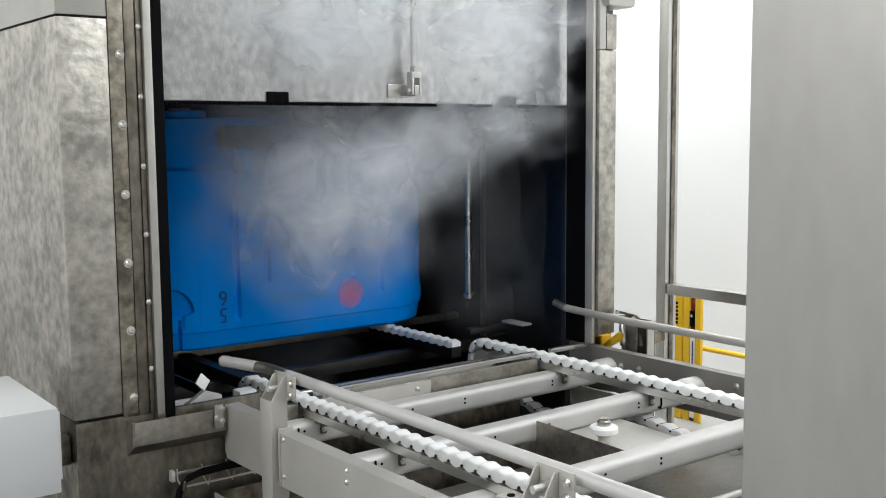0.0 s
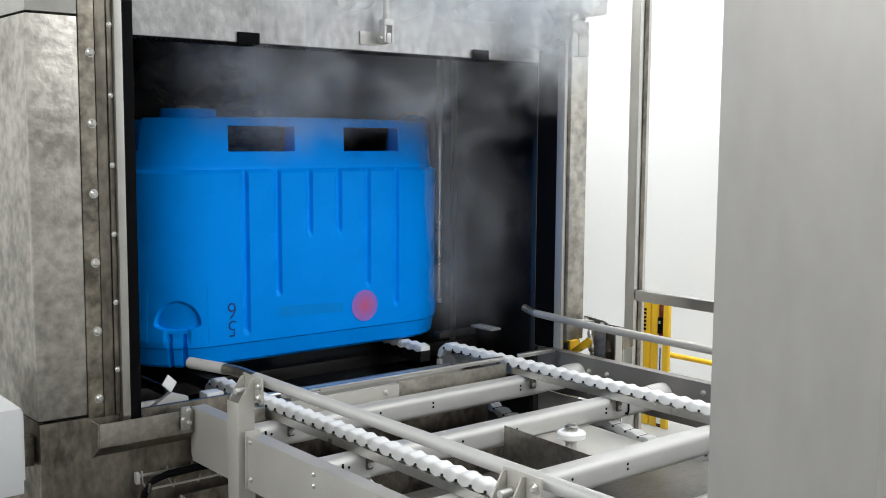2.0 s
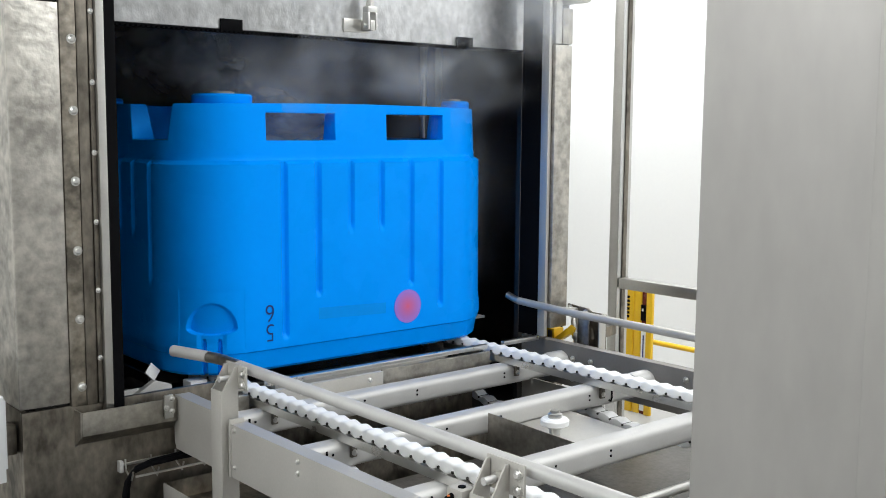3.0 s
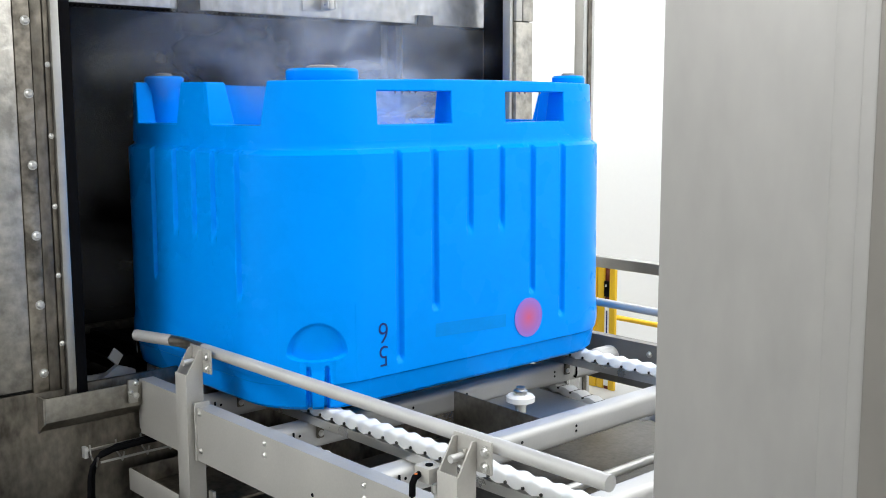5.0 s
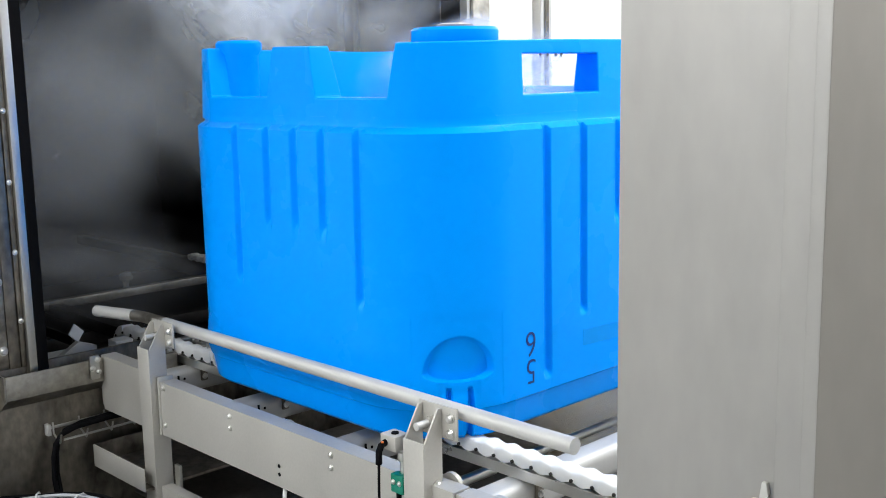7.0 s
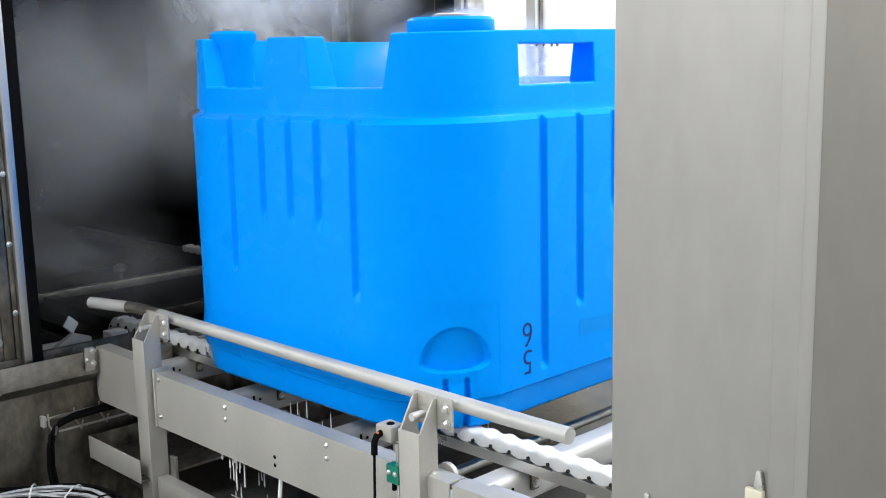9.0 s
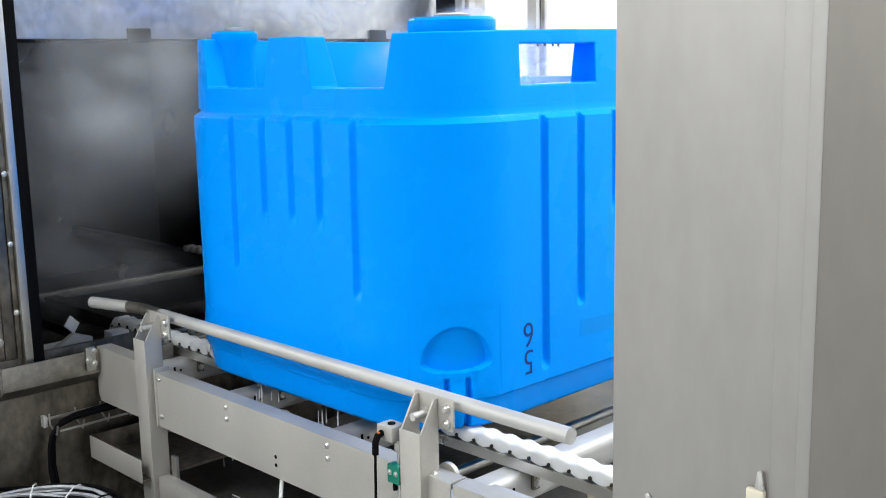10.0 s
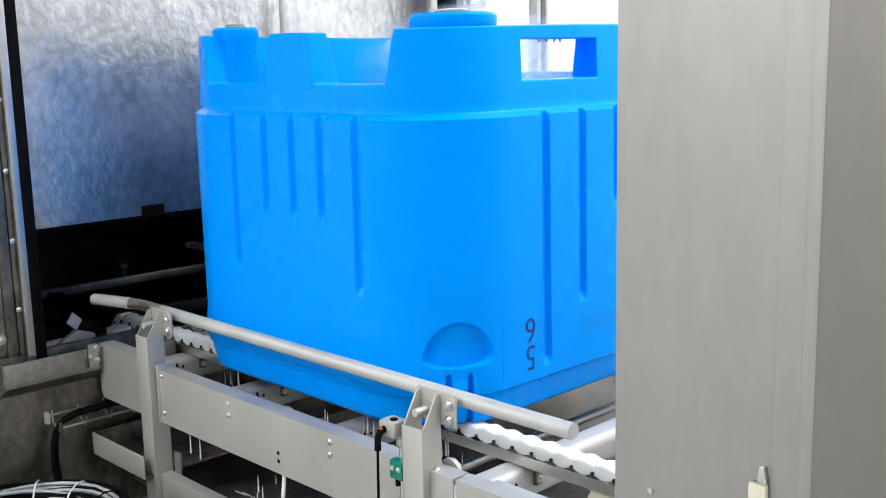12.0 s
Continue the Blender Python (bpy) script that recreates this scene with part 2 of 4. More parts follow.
for bx, bz in ((2.22, 0.55), (2.55, 0.55)):
    bolt(machine, bx, FRONT - 0.012, bz, 0, 0.8)
# trough at the foot of the frame
trough = [(FRONT - 0.002, 0.505), (FRONT - 0.052, 0.545), (FRONT - 0.056, 0.628), (FRONT - 0.050, 0.628), (FRONT - 0.046, 0.55), (FRONT - 0.002, 0.515)]
part("back_plate", bm_box(2.085, 3.245, FRONT + 0.13, FRONT + 0.14, 0.20, 0.50, 0.003), STEEL_DIRTY, machine)
part("gutter", bm_prism(trough, "x", 1.325, 1.69, 0.001), STEEL_MID, machine, "folded stainless gutter")
part("gutter_end", bm_prism([(FRONT - 0.001, 0.50), (FRONT - 0.052, 0.54), (FRONT - 0.056, 0.63), (FRONT - 0.001, 0.63)], "x", 1.318, 1.324), STEEL_MID, machine)
part("latch", bm_box(1.615, 1.65, FRONT - 0.068, FRONT - 0.057, 0.56, 0.645, 0.004), STEEL, machine)
for hx, hz in ((1.622, 0.60), (1.643, 0.63), (1.643, 0.585)):
    bolt(machine, hx, FRONT - 0.068, hz, 0, 0.7)
# cable ladder on the lower front
part("cable_support", bm_box(1.475, 1.86, FRONT - 0.012, FRONT - 0.004, 0.402, 0.412, 0.002), STEEL_BRIGHT, machine)
part("cable_support", bm_box(1.50, 1.86, FRONT - 0.07, FRONT - 0.064, 0.370, 0.378, 0.002), STEEL_BRIGHT, machine)
part("support_foot", bm_box(1.462, 1.476, FRONT - 0.03, FRONT - 0.003, 0.385, 0.425, 0.003), BLASTED_PIPE, machine)
for kx in (1.49, 1.585, 1.68, 1.77):
    part("cable_hook", bm_tube([(kx, FRONT - 0.01, 0.425), (kx, FRONT - 0.014, 0.385), (kx, FRONT - 0.06, 0.362), (kx, FRONT - 0.075, 0.395)], 0.0035, 6), STEEL_BRIGHT, machine)
part("lower_tray", bm_box(1.616, 2.30, 3.09, FRONT - 0.052, 0.245, 0.255, 0.002), STEEL_DIRTY, machine)
part("tray_lip", bm_box(1.61, 1.615, 3.09, FRONT - 0.052, 0.245, 0.325, 0.002), BLASTED, machine)
part("tray_lip", bm_box(1.616, 2.30, FRONT - 0.058, FRONT - 0.052, 0.256, 0.325, 0.002), STEEL_DIRTY, machine)
# spray pipes and fittings in the chamber
part("spray_pipe", bm_tube([(3.565, 4.40, 0.74), (3.565, 4.40, 2.6)], 0.018, 12), STEEL_BRIGHT, machine, "upright spray pipe")
part("pipe_foot", bm_turned([(0.03, 0), (0.03, 0.025), (0.02, 0.03)], 12, None, (3.565, 4.40, 0.72)), STEEL, machine)
part("seam_strip", bm_box(3.835, 3.855, 4.60, 4.63, 0.34, 2.9), STEEL, machine)
part("flap", bm_box(3.545, 3.61, 3.95, 4.11, 0.628, 0.64, 0.003), BLASTED_PIPE, machine)
part("flap_arm", bm_box(3.30, 3.54, 4.06, 4.11, 0.60, 0.63, 0.004), STEEL_DARK, machine)
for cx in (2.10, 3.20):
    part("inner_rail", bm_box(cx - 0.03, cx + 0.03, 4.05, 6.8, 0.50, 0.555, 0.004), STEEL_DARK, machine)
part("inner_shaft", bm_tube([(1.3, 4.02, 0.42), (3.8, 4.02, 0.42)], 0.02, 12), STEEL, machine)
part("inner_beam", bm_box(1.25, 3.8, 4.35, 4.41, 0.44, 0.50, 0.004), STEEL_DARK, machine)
part("inner_beam", bm_box(1.25, 3.8, 4.78, 4.82, 0.53, 0.57, 0.004), STEEL_MID, machine)
part("spray_nozzle", bm_turned([(0.015, 0.50), (0.015, 0.54), (0.035, 0.55), (0.035, 0.57), (0.02, 0.585)], 16, None, (2.64, 5.12, 0)), STEEL, machine)
part("bearing_block", bm_box(1.66, 1.74, 3.72, 3.80, 0.52, 0.575, 0.006), GREY_LID, machine, "white plastic bearing block")
part("bearing_block", bm_box(1.90, 1.975, 3.80, 3.87, 0.52, 0.58, 0.006), WHITE_PLASTIC, machine)
part("bearing_plate", bm_box(1.52, 1.95, 3.78, 3.86, 0.50, 0.54, 0.004), BLASTED_PIPE, machine)
part("shaft_collar", bm_tube([(1.76, 3.92, 0.487), (1.84, 3.92, 0.487)], 0.045, 14), GREY_LID, machine)
part("tensioner_plate", bm_box(1.80, 1.985, 3.66, 3.75, 0.53, 0.558, 0.004), BLASTED_PIPE, machine, "pale tensioner plate")
for kx in (1.83, 1.95):
    part("stud", bm_turned([(0.012, 0.558), (0.012, 0.572), (0.006, 0.574), (0.006, 0.585)], 8, None, (kx, 3.705, 0)), STEEL_BRIGHT, machine)
part("guide_plate", bm_box(1.50, 1.84, 3.60, 3.655, 0.54, 0.568, 0.003), BLASTED_PIPE, machine, "pale guide plate")
part("guide_wedge", bm_prism([(1.63, 0.57), (1.79, 0.57), (1.79, 0.60), (1.72, 0.625)], "y", 3.735, 3.765, 0.003), BLASTED_PIPE, machine, "pale wedge block")
part("drain_strip", bm_box(1.49, 1.98, 3.565, 3.585, 0.525, 0.56, 0.003), STEEL_BRIGHT, machine)
part("guide_plate", bm_box(1.54, 1.78, 3.88, 3.90, 0.50, 0.565, 0.003), BLASTED_PIPE, machine)
part("side_flap", bm_prism([(3.95, 0.60), (4.25, 0.62), (4.25, 0.74), (4.0, 0.76)], "x", 1.62, 1.635, 0.002), STEEL_DARK, machine)
mark = part("target_plate", bm_box(-0.026, 0.026, -0.004, 0.004, -0.026, 0.026, 0.002), WHITE_PLASTIC, machine, "small white square target plate")
mark.matrix_basis = pose(1.80, 3.93, 0.612, -20, 45, 0)
part("target_arm", bm_box(1.785, 1.80, 3.94, 4.2, 0.56, 0.60, 0.003), STEEL_DARK, machine)

# ---- sliding door with its lifting rod ----
door = thing("sliding_door", "hammered stainless lift door with a toothed black lower edge", "door", (0, 0, 1.72))
part("panel", bm_box(1.49, 3.70, DOOR_Y, DOOR_Y + 0.03, 0.007, 1.10, 0.003), DOOR_STEEL, door, "hammered stainless door panel")
part("bottom_rail", bm_box(1.49, 3.70, DOOR_Y - 0.004, DOOR_Y + 0.034, 0.0, 0.006, 0.001), BLACK, door)
TOOTH = mesh_of("tooth", bm_box(-0.005, 0.005, -0.008, 0.036, -0.006, 0.0), BLACK)
for k in range(108):
    tooth = new("tooth", TOOTH)
    tooth.parent = door
    tooth.matrix_basis = pose(1.53 + 0.0198 * k, DOOR_Y, 0)
for tx in (2.045, 3.23):
    part("tab", bm_box(tx - 0.047, tx + 0.047, DOOR_Y - 0.012, DOOR_Y - 0.001, 0.0, 0.045, 0.003), BLACK, door, "black guide tab")
rod_x = 2.665
part("lug_plate", bm_box(rod_x - 0.10, rod_x + 0.03, DOOR_Y - 0.008, DOOR_Y - 0.001, 0.03, 0.085, 0.003), STEEL, door)
part("lug", bm_box(rod_x - 0.012, rod_x + 0.012, DOOR_Y - 0.075, DOOR_Y - 0.008, 0.035, 0.08, 0.003), STEEL, door)
clevis = bm_box(rod_x - 0.024, rod_x - 0.014, DOOR_Y - 0.075, DOOR_Y - 0.035, 0.04, 0.11, 0.003)
bm_box(rod_x + 0.014, rod_x + 0.024, DOOR_Y - 0.075, DOOR_Y - 0.035, 0.04, 0.11, 0.003, clevis)
bm_box(rod_x - 0.024, rod_x + 0.024, DOOR_Y - 0.075, DOOR_Y - 0.035, 0.11, 0.135, 0.003, clevis)
part("clevis", clevis, STEEL_BRIGHT, door, "forked rod end")
part("pin", bm_tube([(rod_x - 0.035, DOOR_Y - 0.055, 0.058), (rod_x + 0.035, DOOR_Y - 0.055, 0.058)], 0.008, 10), STEEL_BRIGHT, door)
part("lock_nut", bm_turned([(0.018, 0), (0.018, 0.02), (0.014, 0.024)], 6, None, (rod_x, DOOR_Y - 0.055, 0.135)), STEEL, door)
part("rod", bm_tube([(rod_x, DOOR_Y - 0.055, 0.15), (rod_x, DOOR_Y - 0.055, 1.1)], 0.013, 14), STEEL_BRIGHT, door, "polished lifting rod")

# ---- roller conveyor frame ----
conveyor = thing("conveyor", "bead-blasted stainless chain conveyor frame on channel posts", "conveyor", (0, 0, 0))
BEAM_X, RIGHT_X, PIPE_Z = 1.67, 3.62, 0.786
NEAR_Y = 0.42
left_beam = [(BEAM_X + 0.055, 0.617), (BEAM_X, 0.617), (BEAM_X, 0.437), (BEAM_X + 0.055, 0.437), (BEAM_X + 0.055, 0.441), (BEAM_X + 0.004, 0.441), (BEAM_X + 0.004, 0.613), (BEAM_X + 0.055, 0.613)]
part("side_beam", bm_prism(left_beam, "y", 1.70, 3.055), BLASTED, conveyor, "folded channel side beam")
far_beam = [(u, w + 0.018 if w > 0.5 else w) for u, w in left_beam]
part("side_beam", bm_prism(far_beam, "y", 3.165, 3.462), BLASTED, conveyor)
part("side_beam", bm_prism(left_beam, "y", NEAR_Y, 1.69), BLASTED, conveyor)
for ey in (3.056, 3.156):
    part("end_plate", bm_box(BEAM_X - 0.006, BEAM_X + 0.05, ey, ey + 0.008, 0.437, 0.632, 0.002), BLASTED, conveyor)
right_beam = [(RIGHT_X + 0.05, 0.583), (RIGHT_X, 0.583), (RIGHT_X, 0.385), (RIGHT_X + 0.05, 0.385), (RIGHT_X + 0.05, 0.389), (RIGHT_X + 0.004, 0.389), (RIGHT_X + 0.004, 0.579), (RIGHT_X + 0.05, 0.579)]
part("side_beam", bm_prism(right_beam, "y", NEAR_Y, 3.69), BEAM_GREY, conveyor, "dull channel side beam")
for by, bz in ((2.65, 0.592), (2.65, 0.556), (2.165, 0.594), (2.165, 0.558), (3.035, 0.60), (3.035, 0.475)):
    bolt(conveyor, BEAM_X, by, bz, -90, 0.6)
for by, bz in ((3.347, 0.518), (3.237, 0.522), (3.348, 0.423), (2.7, 0.54), (2.5, 0.50)):
    bolt(conveyor, RIGHT_X, by, bz, -90, 0.9)
for bz in (0.50, 0.475):
    part("hole", bm_tube([(BEAM_X - 0.001, 2.405, bz), (BEAM_X + 0.002, 2.405, bz)], 0.006, 10), BLACK, conveyor)
# cross tubes, rounded square
TUBES = (3.44, 2.93, 2.38, 1.80, 1.2, 0.6)


PIPE = BLASTED_PIPE


def tube_mesh(length):
    bm = bm_box(0, length, -0.045, 0.045, -0.092, 0.0)
    along = [e for e in bm.edges if abs((e.verts[0].co - e.verts[1].co).x) > 0.1]
    bmesh.ops.bevel(bm, geom=along, offset=0.026, segments=5, profile=0.5, affect="EDGES")
    return mesh_of("cross_tube", bm, PIPE)


TUBE = tube_mesh(RIGHT_X - BEAM_X - 0.012)
HOLE = mesh_of("tube_hole", bm_tube([(0, -0.0465, 0), (0, -0.044, 0)], 0.005, 8), BLACK)
for ty in TUBES:
    ob = new("cross_tube", TUBE)
    ob.parent = conveyor
    ob.matrix_basis = pose(BEAM_X + 0.006, ty, 0.53)
    for hx in (0.28, 0.78, 1.05, 1.55):
        for hz in (-0.032, -0.05):
            hole = new("tube_hole", HOLE)
            hole.parent = ob
            hole.matrix_basis = pose(hx, 0, hz)
BOSS = mesh_of("tube_end", bm_turned([(0.052, 0.0), (0.052, 0.085), (0.045, 0.10), (0.03, 0.104)], 20), PIPE)
for ty in TUBES:
    boss = new("tube_end", BOSS)
    boss.parent = conveyor
    boss.matrix_basis = pose(RIGHT_X - 0.002, ty - 0.02, 0.495, 0, -90, 0)
for hx, ty in ((1.93, 3.44), (1.93, 2.93), (1.93, 2.38), (3.36, 2.93), (3.36, 2.38)):
    part("hook", bm_tube([(hx, ty - 0.048, 0.515), (hx, ty - 0.05, 0.47), (hx - 0.008, ty - 0.05, 0.455), (hx - 0.018, ty - 0.05, 0.463)], 0.004, 6), BLACK, conveyor)
CHAINS = (2.035, 3.295)
for cx in CHAINS:
    rail = [(cx - 0.036, 0.532), (cx + 0.036, 0.532), (cx + 0.036, 0.562), (cx + 0.031, 0.562), (cx + 0.031, 0.538), (cx - 0.031, 0.538), (cx - 0.031, 0.562), (cx - 0.036, 0.562)]
    part("chain_rail", bm_prism(rail, "y", NEAR_Y + 0.25, 3.86), STEEL_BRIGHT, conveyor, "steel chain guide rail")
    for ty in TUBES:
        part("rail_clip", bm_box(cx - 0.012, cx + 0.012, ty - 0.058, ty - 0.046, 0.478, 0.531, 0.002), STEEL_DIRTY, conveyor)
        bolt(conveyor, cx, ty - 0.058, 0.495, 0, 0.7)
    for sy in (3.95, 0.62):
        part("sprocket", bm_tube([(cx - 0.02, sy, 0.487), (cx + 0.02, sy, 0.487)], 0.058, 18), GREY_LID, conveyor, "grey chain sprocket")
for sy in (3.95, 0.62):
    part("shaft", bm_tube([(BEAM_X + 0.02, sy, 0.487), (RIGHT_X - 0.01, sy, 0.487)], 0.016, 12), STEEL, conveyor)


def channel_post(py, top):
    """A channel post with a slanted open head, a pipe bracket and its bolts."""
    x0, x1, y0, y1, t = 1.645, 1.708, py, py + 0.072, 0.005
    web = bm_box(x0, x0 + t, y0, y1, 0.0, top - 0.075, 0.0015)
    post = part("post", web, BLASTED, conveyor, "folded channel post with a slanted head")
    for fy in (y0, y1 - t):
        part("flange", bm_prism([(x0 + t, 0.0), (x1, 0.0), (x1, top), (x1 - 0.012, top), (x0 + t, top - 0.078)], "y", fy, fy + t), BLASTED, post)
    part("foot_plate", bm_box(x0 - 0.04, x1 + 0.04, y0 - 0.04, y1 + 0.04, 0.0, 0.01, 0.002), STEEL, post)
    part("head_plate", bm_box(x1 + 0.001, x1 + 0.008, y0 - 0.05, y1 + 0.01, top - 0.075, top + 0.008, 0.003), BLASTED, post, "pipe bracket plate")
    part("bracket_pin", bm_tube([(x0 + 0.012, y0 + 0.036, top - 0.042), (x1 + 0.03, y0 + 0.036, top - 0.042)], 0.010, 12), PIPE, post)
    part("pin_nut", bm_tube([(x1 - 0.014, y0 + 0.036, top - 0.042), (x1, y0 + 0.036, top - 0.042)], 0.018, 6), STEEL, post)
    for bz in (top - 0.02, top - 0.058):
        bolt(post, x1 + 0.001, y0 - 0.03, bz, -90, 0.9)
    for bz in (0.46, 0.51, 0.61):
        bolt(post, x1 - 0.02, y0 - 0.001, bz, 0, 0.9)


channel_post(3.075, 0.80)
channel_post(1.775, 0.80)
part("guide_pipe", bm_tube([(1.75, 1.40, PIPE_Z), (1.75, 3.14, PIPE_Z)], 0.0195, 18), PIPE, conveyor, "brushed steel guide pipe")
part("guide_pipe", bm_tube([(1.75, 3.141, PIPE_Z), (1.75, 3.25, PIPE_Z), (1.747, 3.29, PIPE_Z), (1.735, 3.33, PIPE_Z)], 0.0193, 18), STEEL_MID, conveyor, "wet dark end of the guide pipe")
part("pipe_end", bm_tube([(1.735, 3.331, PIPE_Z), (1.685, 3.50, PIPE_Z)], 0.0205, 18), PIPE, conveyor, "angled pipe end")
part("guide_pipe", bm_tube([(3.50, NEAR_Y, 0.757), (3.50, 2.6, 0.757), (3.50, 3.25, 0.762), (3.50, 3.59, 0.773)], 0.0175, 18), BLASTED, conveyor, "wet steel guide pipe")
part("pipe_end", bm_tube([(3.50, 3.591, 0.773), (3.498, 3.62, 0.779), (3.49, 3.66, 0.795)], 0.0168, 16), STEEL_MID, conveyor, "bent pipe end")
pipe_post = part("pipe_post", bm_box(3.720, 3.728, 3.345, 3.415, 0.0, 0.735, 0.002), STEEL_MID, conveyor, "stained channel post")
part("flange", bm_box(3.729, 3.775, 3.407, 3.415, 0.0, 0.735, 0.002), STEEL_MID, pipe_post)
part("flange", bm_box(3.729, 3.775, 3.285, 3.293, 0.0, 0.722, 0.002), STEEL, pipe_post)
part("web", bm_box(3.776, 3.782, 3.286, 3.414, 0.0, 0.72, 0.002), STEEL_DIRTY, pipe_post)
part("pipe_clamp", bm_prism([(3.318, 0.708), (3.468, 0.722), (3.470, 0.756), (3.345, 0.748), (3.322, 0.738)], "x", 3.708, 3.717, 0.002), STEEL_DIRTY, conveyor, "bolted bracket plate")
for by, bz in ((3.452, 0.738), (3.352, 0.727)):
    bolt(conveyor, 3.708, by, bz, -90, 1.0)
part("clamp_stud", bm_tube([(3.517, 3.41, 0.762), (3.708, 3.41, 0.735)], 0.009, 10), STEEL, conveyor)
part("tie_arm", bm_tube([(3.782, 3.352, 0.615), (4.266, 3.67, 0.535)], 0.034, 4), STEEL_DIRTY, conveyor, "stained square tie arm")
part("lower_rod", bm_tube([(BEAM_X + 0.02, 2.236, 0.335), (RIGHT_X, 2.236, 0.335)], 0.018, 12), STEEL_BRIGHT, conveyor)
for py in (0.55,):
    for px in (1.70, 3.64):
        part("leg", bm_box(px - 0.03, px + 0.03, py, py + 0.06, 0.0, 0.45, 0.004), BLASTED, conveyor)
for py in (3.30, 1.80):
    part("leg", bm_box(3.63, 3.69, py, py + 0.06, 0.0, 0.40, 0.004), STEEL_DIRTY, conveyor)
part("low_beam", bm_box(1.66, 1.70, 1.85, 3.07, 0.17, 0.26, 0.003), BLASTED, conveyor)
part("slotted_lug", bm_box(1.70, 1.712, 3.02, 3.05, 0.22, 0.33, 0.003), STEEL, conveyor)
wheel = part("idler_wheel", bm_tube([(2.005, 1.50, 0.487), (2.03, 1.50, 0.487)], 0.062, 24), CREAM, conveyor, "cream plastic chain wheel")
for k in range(8):
    a = 2 * math.pi * k / 8
    part("tooth", bm_tube([(2.007, 1.50 + 0.064 * math.cos(a), 0.487 + 0.064 * math.sin(a)), (2.028, 1.50 + 0.064 * math.cos(a), 0.487 + 0.064 * math.sin(a))], 0.012, 8), CREAM, wheel)
part("cover_plate", bm_box(1.73, 1.858, 1.30, 1.729, 0.535, 0.552, 0.004), BLASTED_PIPE, conveyor, "pale flat cover plate")
part("cover_side", bm_box(1.852, 1.857, 1.30, 1.728, 0.44, 0.534, 0.001), BLASTED, conveyor)
part("rounded_lug", bm_tube([(1.730, 1.770, 0.598), (1.742, 1.770, 0.598)], 0.034, 20), BLASTED, conveyor, "rounded pale bracket lug")
# drip pan with the level sensor between the tubes
pan = bm_prism([(2.44, 0.44), (2.88, 0.455), (2.88, 0.449), (2.44, 0.434)], "x", 2.66, 3.11)
part("drip_pan", pan, STEEL, conveyor, "sloping stainless drip pan")
part("pan_side", bm_prism([(2.44, 0.515), (2.88, 0.525), (2.88, 0.40), (2.44, 0.40)], "x", 2.655, 2.66), STEEL_MID, conveyor)
part("pan_gusset", bm_prism([(2.97, 0.33), (3.46, 0.33), (3.46, 0.45), (2.97, 0.45)], "x", 3.40, 3.41), STEEL, conveyor)
# reaches past the right beam so that its dark colour dims the pale floor
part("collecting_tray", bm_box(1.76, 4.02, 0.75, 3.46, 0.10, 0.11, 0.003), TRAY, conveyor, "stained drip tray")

sensor = thing("proximity_sensor", "white disc sensor on a threaded steel stem", "sensor", (2.827, 2.698, 0.487))
part("stem", bm_turned([(0.022, -0.07), (0.022, -0.012), (0.028, -0.01), (0.028, 0.0)], 20), STEEL_BRIGHT, sensor)
part("disc", bm_turned([(0.045, 0.0), (0.054, 0.004), (0.054, 0.022), (0.048, 0.028), (0.03, 0.030)], 28), WHITE_PLASTIC, sensor, "white plastic disc")
part("nut", bm_turned([(0.026, 0.030), (0.026, 0.045), (0.018, 0.05), (0.018, 0.058)], 20), STEEL_BRIGHT, sensor)


# ---- conveyor chains, running round their sprockets ----
PITCH, TOP_Z, LOW_Z, FAR_END, NEAR_END = 0.0668, 0.574, 0.424, 3.95, 0.62
RADIUS = (TOP_Z - LOW_Z) / 2
STRAIGHT = FAR_END - NEAR_END
LOOP = 2 * STRAIGHT + 2 * math.pi * RADIUS
COUNT = round(LOOP / PITCH)
STEP = LOOP / COUNT


def link_mesh():
    """A moulded link with a humped top, pin bosses and a waist."""
    n, half = 8, STEP / 2
    bm = bmesh.new()
    sect = []
    for k in range(n + 1):
        u = -half + STEP * k / n
        hump = 0.0235 + 0.0032 * math.cos(math.pi * u / half)
        low = -0.0095 - 0.0035 * math.cos(math.pi * u / half)
        wide = 0.0285 - 0.002 * (u / half) ** 2
        sect.append([bm.verts.new(p) for p in ((-wide, u, low), (wide, u, low), (wide, u, hump - 0.006), (wide - 0.007, u, hump), (-wide + 0.007, u, hump), (-wide, u, hump - 0.006))])
    for a, b in zip(sect, sect[1:]):
        for k in range(6):
            bm.faces.new((a[k], a[(k + 1) % 6], b[(k + 1) % 6], b[k]))
    bm.faces.new(sect[0][::-1])
    bm.faces.new(sect[-1])
    return mesh_of("link", bm, WHITE_PLASTIC, 50)


LINK = link_mesh()
PIN = mesh_of("link_pin", bm_tube([(-0.031, 0, -0.002), (0.031, 0, -0.002)], 0.005, 8), STEEL_DARK)


